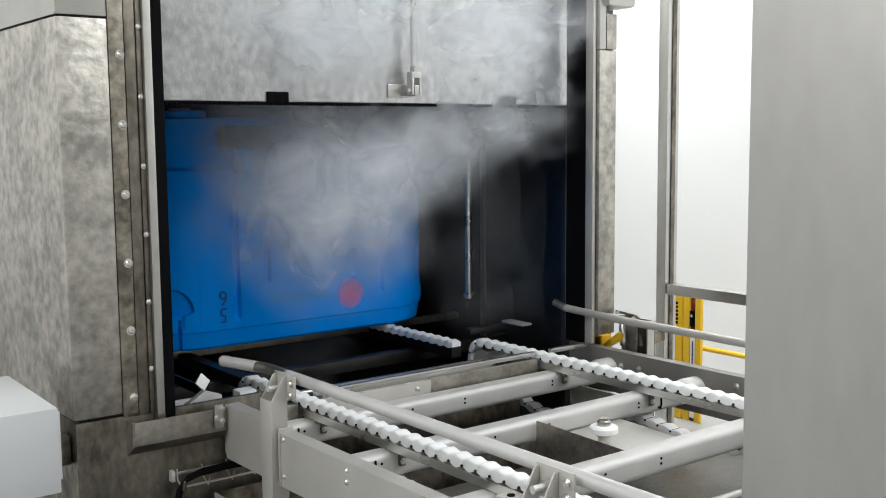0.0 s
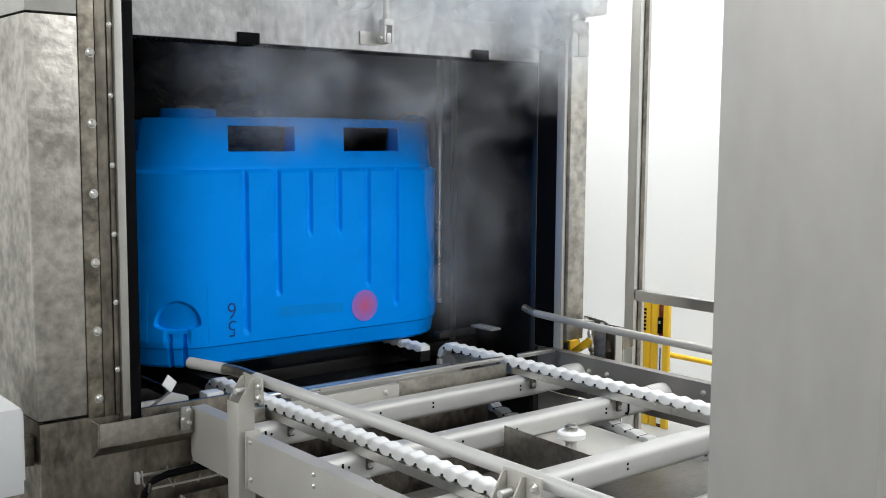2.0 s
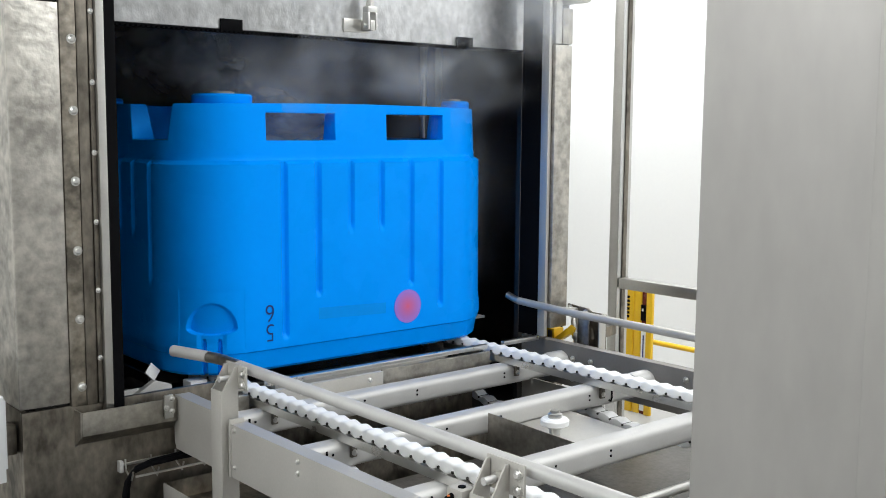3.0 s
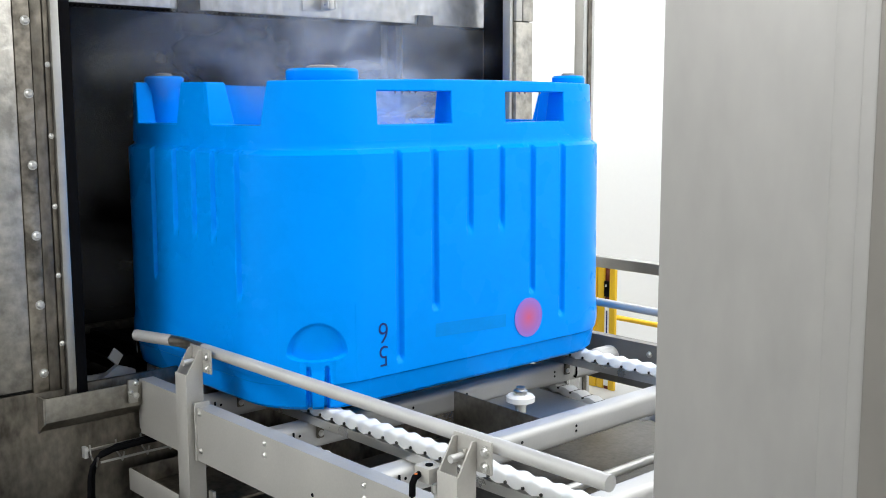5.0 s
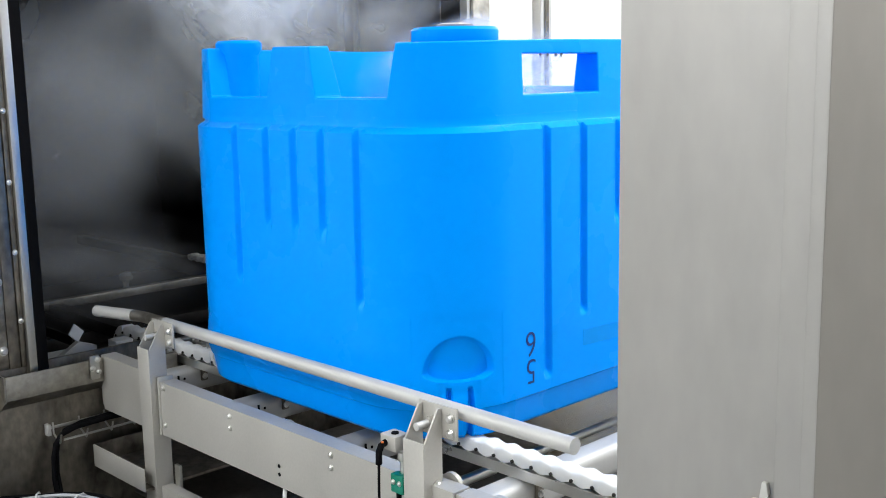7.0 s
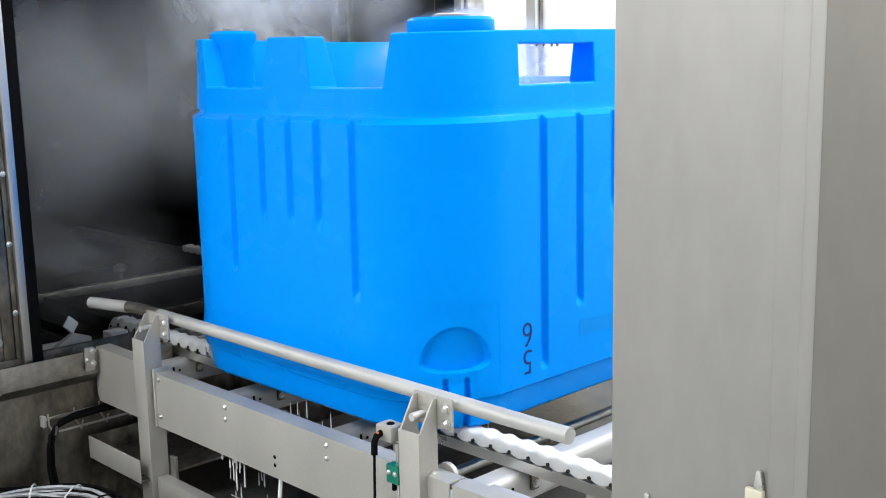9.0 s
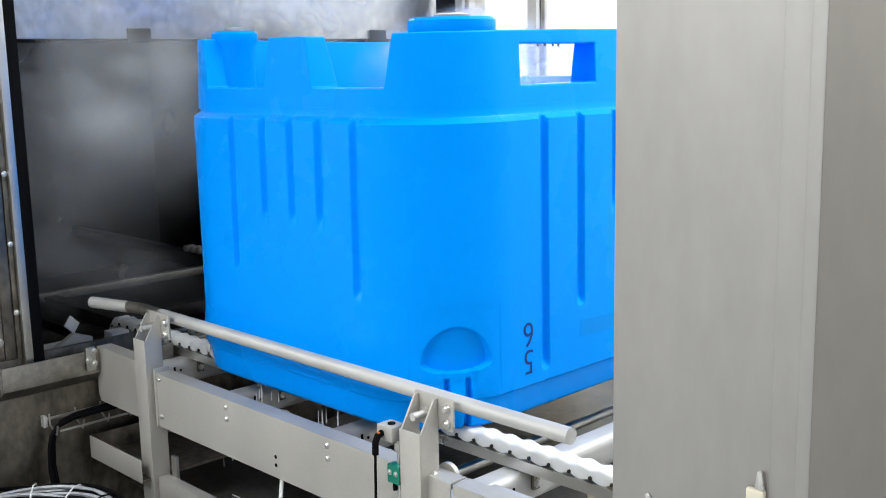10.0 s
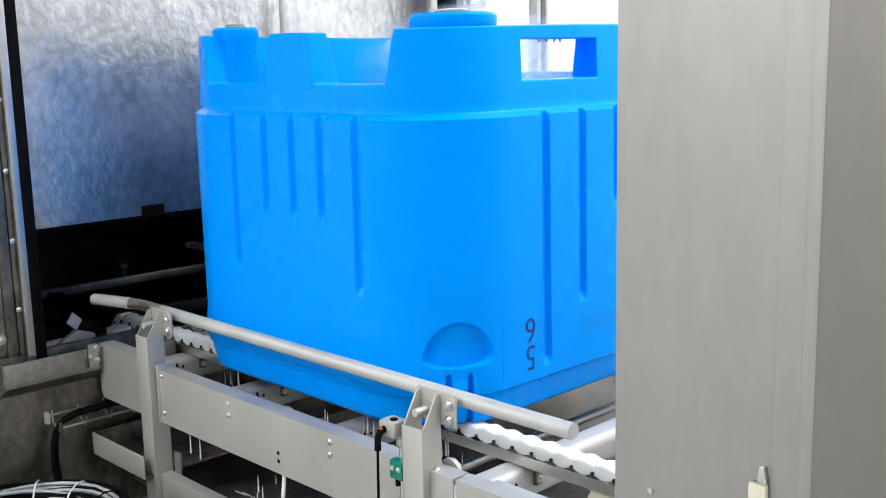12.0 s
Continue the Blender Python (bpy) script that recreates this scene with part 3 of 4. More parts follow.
def on_loop(s):
    """The pose at a distance along the loop: out along the top, back below."""
    s %= LOOP
    if s < STRAIGHT:
        return pose(0, FAR_END - s, TOP_Z)
    s -= STRAIGHT
    if s < math.pi * RADIUS:
        a = s / RADIUS
        return pose(0, NEAR_END - RADIUS * math.sin(a), (TOP_Z + LOW_Z) / 2 + RADIUS * math.cos(a), math.degrees(a))
    s -= math.pi * RADIUS
    if s < STRAIGHT:
        # it sags between its lower supports, most in the last bay
        y = NEAR_END + s
        a, b, sag = (3.0, FAR_END, 0.105) if y > 3.0 else (NEAR_END + (3.0 - NEAR_END) / 3 * int((y - NEAR_END) / ((3.0 - NEAR_END) / 3 + 1e-6)), 0, 0.035)
        b = b or a + (3.0 - NEAR_END) / 3
        wave = math.pi * (y - a) / (b - a)
        slope = math.degrees(math.atan(sag * math.pi / (b - a) * math.sin(2 * wave)))
        return pose(0, y, LOW_Z - sag * math.sin(wave) ** 2, 180 - slope)
    a = math.pi + (s - STRAIGHT) / RADIUS
    return pose(0, FAR_END - RADIUS * math.sin(a), (TOP_Z + LOW_Z) / 2 + RADIUS * math.cos(a), math.degrees(a))


chain_links = []
for cx in CHAINS:
    chain = thing("conveyor_chain", "wet white plastic humped chain on a steel rail", "chain", (cx, 0, 0), "conveyor chains")
    for k in range(COUNT):
        link = new("link", LINK)
        link.parent = chain
        link.matrix_basis = on_loop(k * STEP)
        pin = new("link_pin", PIN)
        pin.parent = link
        pin.matrix_basis = pose(0, STEP / 2, 0)
        chain_links.append((link, k * STEP))
# the machine's own chains inside the chamber
for cx in (3.175,):
    chain = thing("chamber_chain", "white plastic humped chain inside the washer", "chain", (cx, 0, 0), "chamber chains")
    for k in range(20):
        link = new("link", LINK)
        link.parent = chain
        link.matrix_basis = pose(0, 4.05 + STEP * k, 0.569)

# ---- the blue tote ----
HX, HY, RC = 0.835, 0.66, 0.30
FRONT_GROOVES = [(-0.385, 0.12), (-0.222, 0.28), (-0.055, 0.545), (0.105, 0.545), (0.269, 0.28), (0.438, 0.17)]
SIDE_GROOVES = [(-0.363, 0.355), (-0.208, 0.544), (-0.078, 0.544), (0.057, 0.544), (0.222, 0.36)]
PERIM = 4 * (HX - RC) + 4 * (HY - RC) + 2 * math.pi * RC
QUARTER = 0.5 * math.pi * RC
MID = {0: 0.0, 1: (HX - RC) + QUARTER + (HY - RC), 2: PERIM / 2, 3: PERIM - (HX - RC) - QUARTER - (HY - RC)}
GROOVES = [((MID[side] + g) % PERIM, low) for side in (0, 2) for g, low in FRONT_GROOVES]
GROOVES += [((MID[1] + g) % PERIM, low) for g, low in SIDE_GROOVES] + [((MID[3] - g) % PERIM, low) for g, low in SIDE_GROOVES]


def outline(s, inset=0.0):
    """Place and normal on the rounded rectangle; s = 0 at the middle of the front."""
    s = (s + HX - RC) % PERIM
    quarter = 0.5 * math.pi * RC
    for side, (half, cx, cy, turn) in enumerate(((HX - RC, 0, -HY, 0), (HY - RC, HX, 0, 90), (HX - RC, 0, HY, 180), (HY - RC, -HX, 0, 270))):
        a = radians(turn)
        d, n = Vector((math.cos(a), math.sin(a))), Vector((math.sin(a), -math.cos(a)))
        if s < 2 * half:
            return Vector((cx, cy)) + d * (s - half) - n * inset, n, side, s - half
        s -= 2 * half
        if s < quarter:
            centre = Vector((cx, cy)) + d * half - n * RC
            b = a + s / RC
            m = Vector((math.sin(b), -math.cos(b)))
            return centre + m * (RC - inset), m, side + 4, s - quarter / 2
        s -= quarter


def soft(v, lo, hi):
    t = min(1, max(0, (v - lo) / (hi - lo)))
    return t * t * (3 - 2 * t)


def relief(s, side, u, z):
    """How far the wall is pressed in at a place."""
    d = 0.0
    for g, low in GROOVES:
        w = abs((s - g + PERIM / 2) % PERIM - PERIM / 2)
        if w < 0.03:
            d = max(d, 0.016 * (1 - soft(w, 0.006, 0.020)) * soft(z, low - 0.004, low + 0.03))
    if side == 7:
        w = abs(u - 0.064)
        if 0.14 < z < 0.32:
            # the hand hold slopes in towards its ledge
            q = (w / 0.099) ** 1.9 + (abs(z - 0.192) / (0.101 if z > 0.192 else 0.026)) ** 1.9
            d = max(d, (0.010 + 0.016 * (0.293 - z) / 0.127) * (1 - soft(q, 0.84, 1.12)))
        if z < 0.18:
            # the cove under the hand hold and the two slots of the foot
            d = max(d, 0.010 * (1 - soft(w, 0.040, 0.065)) * soft(z, 0.085, 0.14))
            d = max(d, 0.024 * (1 - soft(abs(w - 0.031), 0.005, 0.012)) * (1 - soft(z, 0.135, 0.165)))
        d = max(d, 0.0013 * (1 - soft(z, 0.345, 0.352)) * (1 - soft(w, 0.13, 0.135)) * soft(z, 0.10, 0.12))
    return d


def tote_body():
    corner = PERIM - (HX - RC) - QUARTER
    around = sorted({round(PERIM * k / 800, 5) for k in range(800)} | {round((g + 0.002 * k) % PERIM, 5) for g, _ in GROOVES for k in range(-12, 13)} | {round(corner + 0.0022 * k, 5) for k in range(int(QUARTER / 0.0022))})
    ns = len(around)
    heights = [0.0, 0.004, 0.012, 0.03, 0.05, 0.07, 0.080, 0.085, 0.090, 0.095] + [0.10 + 0.0025 * k for k in range(84)] + [0.31 + 0.01 * k for k in range(10)] + [0.41 + 0.02 * k for k in range(21)] + [0.825, 0.838, 0.846, 0.851, 0.853, 0.856, 0.88]
    bm = bmesh.new()
    rings = []
    for z in heights:
        inset = 0.006 * z
        if z < 0.0865:
            inset += 0.012 * (1 - soft(z, 0.0, 0.012)) + 0.006 + 0.016 * (1 - z / 0.0865)
        step = 0.024 * soft(z, 0.838, 0.856)
        bulge = 0.008 * soft(z, 0.088, 0.12) * (1 - soft(z, 0.14, 0.22))
        ring = []
        for k in range(ns):
            p, n, side, u = outline(around[k], inset)
            p = p + n * bulge * abs(n.x) - n * max(step, relief(around[k], side, u, z))
            p.y -= (0.020 + 0.018 * (1 - min(1, z / 0.8))) * soft(p.y, 0.15, HY)
            ring.append(bm.verts.new((p.x, p.y, z)))
        rings.append(ring)
    for a, b in zip(rings, rings[1:]):
        for k in range(ns):
            bm.faces.new((a[k], a[(k + 1) % ns], b[(k + 1) % ns], b[k]))
    bm.faces.new(rings[0][::-1])
    bm.faces.new(rings[-1])
    return bm


def tote_rim():
    """The castellated upper wall: two windows at front and back, two open notches at each side."""
    zs = [0.86, 0.932, 1.043, 1.08]
    mid = MID
    windows, notches = [], []
    for side in (0,):
        for a, b in ((-0.448, -0.116), (0.155, 0.473)):
            windows.append((mid[side] + a, mid[side] + b))
    for side in (1, 3):
        # the far side is open from its middle round to the back corner
        for a, b in ((-0.24, 0.75),) if side == 1 else ((-0.385, -0.082), (0.155, 0.455)):
            notches.append((mid[side] + a, mid[side] + b))
    marks = sorted({round(v % PERIM, 5) for pair in windows + notches for v in pair})
    ss = list(marks)
    for k in range(160):
        s = PERIM * k / 160
        if all(abs(s - m) > 0.045 for m in marks):
            ss.append(s)
    ss.sort()

    def inside(s, pairs):
        return any((s - a) % PERIM < (b - a) for a, b in pairs)

    n = len(ss)
    here = [[True, True, True] for _ in range(n)]
    for i in range(n):
        m = (ss[i] + ((ss[(i + 1) % n] - ss[i]) % PERIM) / 2) % PERIM
        if inside(m, windows):
            here[i][1] = False
        if inside(m, notches):
            here[i][1] = here[i][2] = False
    lean = {}
    for a, b in notches:
        lean[round(a % PERIM, 5)] = -1
        lean[round(b % PERIM, 5)] = 1
    bm = bmesh.new()
    grid = {}

    def vert(i, j, inner):
        key = (i % n, j, inner)
        if key not in grid:
            s, z = ss[i % n], zs[j]
            s += lean.get(round(s, 5), 0) * 0.03 * max(0, z - 0.932) / 0.148
            rise = 0.010 * math.cos(3.2 * (s if s < PERIM / 2 else s - PERIM)) if j == 3 else 0
            _, _, place, u = outline(s)
            corner = 1 - soft(abs(u), 0.12, 0.30) if place in (4, 5, 7) else 0
            thick = 0.098 - 0.025 * max(0, z - 0.932) / 0.148 + 0.12 * corner
            p, nn, _, _ = outline(s, 0.030 + 0.04 * (z - 0.86) + (thick if inner else 0))
            grid[key] = bm.verts.new((p.x, p.y, z + rise * 0.5))
        return grid[key]

    for i in range(n):
        for j in range(3):
            if not here[i][j]:
                continue
            bm.faces.new((vert(i, j, 0), vert(i + 1, j, 0), vert(i + 1, j + 1, 0), vert(i, j + 1, 0)))
            bm.faces.new((vert(i, j, 1), vert(i, j + 1, 1), vert(i + 1, j + 1, 1), vert(i + 1, j, 1)))
            if j == 2 or not here[i][j + 1]:
                bm.faces.new((vert(i, j + 1, 0), vert(i + 1, j + 1, 0), vert(i + 1, j + 1, 1), vert(i, j + 1, 1)))
            if j == 0 or not here[i][j - 1]:
                bm.faces.new((vert(i, j, 0), vert(i, j, 1), vert(i + 1, j, 1), vert(i + 1, j, 0)))
            if not here[(i + 1) % n][j]:
                bm.faces.new((vert(i + 1, j, 0), vert(i + 1, j, 1), vert(i + 1, j + 1, 1), vert(i + 1, j + 1, 0)))
            if not here[(i - 1) % n][j]:
                bm.faces.new((vert(i, j, 0), vert(i, j + 1, 0), vert(i, j + 1, 1), vert(i, j, 1)))
    return bm


tote = thing("tote_tank", "wet bright blue moulded plastic tank with ribbed walls and three caps", "tank", (2.665, 5.213, 0.6))
part("body", tote_body(), BLUE, tote, "ribbed blue plastic body", 40)
rim = part("castellated_rim", tote_rim(), BLUE, tote, "castellated rim with hand windows", 180)
rounding = rim.modifiers.new("rounding", "BEVEL")
rounding.width, rounding.segments, rounding.limit_method, rounding.angle_limit = 0.010, 3, "ANGLE", radians(35)
weights = rim.modifiers.new("weights", "WEIGHTED_NORMAL")
weights.keep_sharp = False
deck = bm_box(-HX + 0.16, HX - 0.16, -HY + 0.16, HY - 0.16, 0.86, 0.885, 0.006)
part("deck", deck, BLUE, tote)
for cx, cy, r, h in ((-0.565, -0.48, 0.12, 0.036), (-0.675, 0.405, 0.074, 0.028), (0.686, -0.46, 0.067, 0.032)):
    tower = part("tower", bm_turned([(r - 0.012, 0.86), (r - 0.012, 1.06), (r, 1.078), (r, 1.08 + h - 0.008), (r - 0.008, 1.08 + h)], 36, None, (cx, cy, 0)), BLUE, tote, "round filler neck")
    part("lid", bm_turned([(r * 0.42, 1.08 + h), (r * 0.42, 1.08 + h + 0.008), (r * 0.30, 1.08 + h + 0.012)], 20, None, (cx, cy, 0)), GREY_LID, tower, "grey vent lid")


BEAD = mesh_of("bead", bm_turned([(0.001, -0.006), (0.0035, -0.003), (0.004, 0.0), (0.003, 0.003)], 8), GREY_LID)
for wx in (-0.36, -0.33, -0.295, -0.27, 0.24, 0.27, 0.35):
    bead = new("water_bead", BEAD)
    bead.parent = tote
    bead.matrix_basis = pose(wx, -HY + 0.048, 1.040)


def mark_mesh(character, size):
    """A character of the built-in font as a thin mesh."""
    curve = bpy.data.curves.new("numeral", "FONT")
    curve.body, curve.size, curve.extrude = character, size, 0.0006
    curve.offset = -0.0013
    curve.align_x, curve.align_y = "CENTER", "CENTER"
    temp = bpy.data.objects.new("numeral", curve)
    scene.collection.objects.link(temp)
    me = bpy.data.meshes.new_from_object(temp.evaluated_get(bpy.context.evaluated_depsgraph_get()))
    bpy.data.objects.remove(temp)
    me.materials.clear()
    me.materials.append(INK)
    return me


for character, z in (("6", 0.241), ("5", 0.1615)):
    ob = new("numeral", mark_mesh(character, 0.090))
    ob.parent = tote
    ob["label"] = "hand-drawn dark numeral, upside down"
    ob.matrix_basis = pose(-0.461, -HY + 0.0005, z, 90, 0, 0) @ pose(0, 0, 0, 0, 0, 180) @ Matrix.Diagonal((1.08, 1.17, 1, 1))


def badge_material():
    mat = bpy.data.materials.new("faded_red_badge")
    mat.use_nodes = True
    nt = mat.node_tree
    tc = nt.nodes.new("ShaderNodeTexCoord")
    ln = nt.nodes.new("ShaderNodeVectorMath")
    ln.operation = "LENGTH"
    ramp = nt.nodes.new("ShaderNodeValToRGB")
    ramp.color_ramp.elements[0].color = (0.62, 0.10, 0.20, 1)
    ramp.color_ramp.elements[1].color = (0.30, 0.16, 0.62, 1)
    mul = nt.nodes.new("ShaderNodeMath")
    mul.operation = "MULTIPLY"
    mul.inputs[1].default_value = 14.5
    nt.links.new(tc.outputs["Object"], ln.inputs[0])
    nt.links.new(ln.outputs["Value"], mul.inputs[0])
    nt.links.new(mul.outputs[0], ramp.inputs[0])
    b = nt.nodes["Principled BSDF"]
    b.inputs["Roughness"].default_value = 0.4
    nt.links.new(ramp.outputs[0], b.inputs["Base Color"])
    return mat


badge = part("badge", bm_tube([(0, 0.001, 0), (0, -0.001, 0)], 0.075, 40), badge_material(), tote, "round faded red badge", 0)
badge.matrix_basis = pose(0.247, -HY - 0.0008, 0.194)
BAR = material("blue_print", (0.0, 0.275, 0.86), 0.36, 0, 0.05, 12, 90, shine=0.08)
bar = part("print_bar", bm_box(-0.18, 0.17, -0.0004, 0.0004, -0.024, 0.024), BAR, tote, "long dark blue printed bar", 0)
bar.matrix_basis = pose(-0.045, -HY + 0.0009, 0.205, -0.34, 2, 0)

# ---- foreground cabinet post ----
cabinet = thing("cabinet_post", "tall brushed stainless cabinet post with a folded edge", "cabinet", (0, 0, 0))
part("face_panel", bm_box(1.40, 1.42, 0.7425, 1.03, 0.0, 2.6, 0.001), CABINET, cabinet, "brushed stainless face")
part("folded_edge", bm_box(1.3985, 1.42, 0.701, 0.7423, 0.0, 2.6, 0.0012), CABINET, cabinet, "rounded folded edge")
part("post_body", bm_box(1.421, 1.70, 0.40, 1.028, 0.0, 2.6, 0.004), CABINET, cabinet)
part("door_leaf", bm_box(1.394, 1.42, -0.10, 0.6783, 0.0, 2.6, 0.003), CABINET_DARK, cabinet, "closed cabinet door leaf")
part("door_gasket", bm_box(1.3965, 1.42, 0.6785, 0.7008, 0.0, 2.6, 0.002), CABINET, cabinet)
latch = part("latch", bm_box(1.388, 1.3985, 0.745, 0.775, 0.90, 0.956, 0.004), CREAM, cabinet, "pale latch block")
part("latch_lever", bm_prism([(0.745, 0.957), (0.762, 0.957), (0.758, 0.985), (0.750, 0.985)], "x", 1.390, 1.3985, 0.002), STEEL_BRIGHT, cabinet, "short steel lever")
part("screw", bm_turned([(0.005, 0), (0.005, 0.003), (0.0025, 0.004)], 12), STEEL_BRIGHT, cabinet).matrix_basis = pose(1.3995, 0.957, 0.886, 0, -90, 0)

# ---- junction box and cables ----
box = thing("junction_box", "white painted junction box on the side of the washer", "box", (0, 0, 0))
part("housing", bm_prism([(3.30, 0.49), (3.83, 0.49), (3.83, 0.772), (3.30, 0.762)], "x", 0.62, 1.028, 0.006), WHITE_BOX, box, "white sloped housing")
part("back_plate", bm_box(1.029, 1.045, 3.34, 3.80, 0.52, 0.74, 0.003), WHITE_BOX, box)
part("mount", bm_box(1.045, 1.139, 3.54, 3.60, 0.50, 0.60, 0.003), STEEL_DIRTY, box)

cable = thing("cable", "black cable hanging down the lower front panel", "cable", (0, 0, 0))
route = [(1.90, 3.455, 0.398), (1.80, 3.452, 0.402), (1.68, 3.452, 0.406), (1.56, 3.452, 0.402), (1.50, 3.45, 0.388), (1.475, 3.445, 0.36), (1.463, 3.44, 0.32), (1.455, 3.43, 0.25), (1.45, 3.39, 0.15), (1.44, 3.33, 0.08), (1.42, 3.28, 0.03)]
part("sheath", bm_tube(route, 0.0085, 10), BLACK, cable)
part("sheath", bm_tube([(x + 0.016, y + 0.008, z + 0.010) for x, y, z in route], 0.0075, 10), BLACK, cable)
coil = thing("cable_coil", "coil of black and pale cables tied together", "cable", (1.14, 3.05, 0.0))
random.seed(4)
for k in range(70):
    rr, zz = 0.31 + random.uniform(-0.05, 0.07), 0.02 + random.uniform(0, 0.22)
    ph = random.uniform(0, 6.28)
    ring = [((rr + 0.015 * math.sin(3 * a + ph)) * math.cos(a), (rr + 0.015 * math.cos(2 * a + ph)) * math.sin(a), zz + 0.012 * math.sin(2 * a + ph)) for a in (2 * math.pi * j / 36 for j in range(37))]
    part("strand", bm_tube(ring, 0.0065, 6), PALE_CABLE if k % 5 < 3 else BLACK, coil)

for k in range(14):
    a = 2 * math.pi * k / 14
    tie = [((0.31 + 0.105 * math.cos(b)) * math.cos(a), (0.31 + 0.105 * math.cos(b)) * math.sin(a + 0.1 * math.cos(b)), 0.13 + 0.135 * math.sin(b)) for b in (2 * math.pi * j / 16 for j in range(17))]
    part("tie", bm_tube(tie, 0.003, 5), WHITE_PLASTIC if k % 3 else BLACK, coil, "cable tie")

lead = thing("white_lead", "thin white cable hanging below the beam", "cable", (0, 0, 0))
part("sheath", bm_tube([(1.70, 2.42, 0.44), (1.69, 2.42, 0.36), (1.675, 2.415, 0.2), (1.66, 2.40, 0.006)], 0.006, 8), WHITE_PLASTIC, lead)
switch = thing("limit_switch", "small grey limit switch with a black plug on the beam", "switch", (1.655, 1.885, 0.0))
part("body", bm_box(-0.022, 0.026, -0.024, 0.032, 0.685, 0.725, 0.005), BLASTED, switch)
part("collar", bm_turned([(0.011, 0), (0.013, 0.004), (0.013, 0.018), (0.011, 0.022)], 12, None, (0.012, -0.012, 0.655)), STEEL, switch)
part("stem", bm_tube([(0.012, -0.012, 0.52), (0.012, -0.012, 0.685)], 0.007, 10), STEEL_BRIGHT, switch)
plug_part = part("plug", bm_tube([(-0.020, 0.012, 0.705), (-0.036, 0.012, 0.70), (-0.044, 0.012, 0.685), (-0.045, 0.012, 0.655)], 0.0085, 12), BLACK, switch)
part("pilot_lamp", bm_turned([(0.0035, 0), (0.0035, 0.003), (0.001, 0.004)], 8, None, (-0.036, 0.008, 0.708)), PILOT, plug_part, "small orange pilot lamp")
part("lead", bm_tube([(-0.045, 0.012, 0.66), (-0.045, 0.014, 0.60), (-0.042, 0.020, 0.50), (-0.038, 0.028, 0.40), (-0.036, 0.034, 0.2), (-0.03, 0.03, 0.012)], 0.0035, 8), BLACK, switch)
part("button", bm_turned([(0.010, 0.725), (0.010, 0.728)], 12), BLACK, switch)
plug = thing("connector", "green plastic connector on the beam", "connector", (1.655, 1.872, 0.600))
part("body", bm_box(-0.012, 0.014, -0.022, 0.022, -0.024, 0.024, 0.004), GREEN, plug)
part("strain_relief", bm_tube([(0.0, 0.006, -0.024), (0.0, 0.006, -0.045)], 0.006, 8), BLACK, plug)
for sy in (-0.011, 0.011):
    bolt(plug, -0.012, sy, 0.004, -90, 0.45)

# ---- guard fence and light curtain ----
fence = thing("guard_fence", "polished stainless guard frame post and rail", "fence", (0, 0, 0))
part("post", bm_box(4.27, 4.36, 3.647, 3.709, 0.0, 3.0, 0.006), STEEL_FENCE, fence)
part("post_channel", bm_box(4.30, 4.33, 3.640, 3.646, 0.0, 3.0, 0.002), STEEL_DIRTY, fence)
part("rail", bm_box(4.27, 4.33, 0.4, 3.638, 0.755, 0.812, 0.008), STEEL_FENCE, fence)
part("post", bm_box(4.27, 4.33, 0.34, 0.40, 0.0, 3.0, 0.006), STEEL_FENCE, fence)
curtain = thing("light_curtain", "yellow safety light curtain on a floor post", "safety sensor", (0, 0, 0))
part("housing", bm_box(4.60, 4.622, 3.807, 3.867, 0.0, 0.745, 0.008), YELLOW, curtain, "yellow column")
part("housing", bm_box(4.604, 4.622, 3.754, 3.803, 0.0, 0.745, 0.008), YELLOW, curtain, "yellow column")
part("housing", bm_box(4.598, 4.622, 3.674, 3.715, 0.0, 0.745, 0.008), YELLOW, curtain, "yellow column")
part("window", bm_box(4.612, 4.62, 3.716, 3.753, 0.0, 0.745, 0.002), LENS_RED, curtain, "dark red sensor window")
device = part("device", bm_box(4.598, 4.611, 3.717, 3.752, 0.53, 0.62, 0.004), BLACK, curtain, "black sensor device")
part("button", bm_box(4.594, 4.598, 3.728, 3.742, 0.585, 0.60, 0.001), STEEL_BRIGHT, device)
part("label_strip", bm_box(4.606, 4.611, 3.718, 3.751, 0.02, 0.50, 0.001), WHITE_PLASTIC, curtain)
part("print_bar", bm_box(4.6045, 4.606, 3.730, 3.738, 0.30, 0.45), INK, curtain)
for k in range(6):
    part("print_bar", bm_box(4.5985, 4.60, 3.832, 3.850, 0.535 + 0.022 * k, 0.549 + 0.022 * k), BLACK, curtain)
yellow_pipe = thing("yellow_handrail", "thin yellow handrail behind the fence", "rail", (0, 0, 0))
part("bar", bm_tube([(4.9, 0.8, 0.347), (4.9, 4.2, 0.347)], 0.0155, 12), YELLOW, yellow_pipe)
for py in (0.9, 4.1):
    part("stanchion", bm_tube([(4.9, py, 0), (4.9, py, 0.347)], 0.0155, 12), YELLOW, yellow_pipe)
clip = thing("yellow_clamp", "yellow plastic clamp with a folded strap beside the frame's foot", "clamp", (3.74, 3.61, 0.0))
part("block", bm_box(-0.03, 0.04, -0.05, 0.05, 0.50, 0.618, 0.005), YELLOW, clip)
part("slot", bm_box(-0.034, -0.0305, -0.04, -0.012, 0.565, 0.608, 0.001), STEEL_DIRTY, clip, "dark slot")
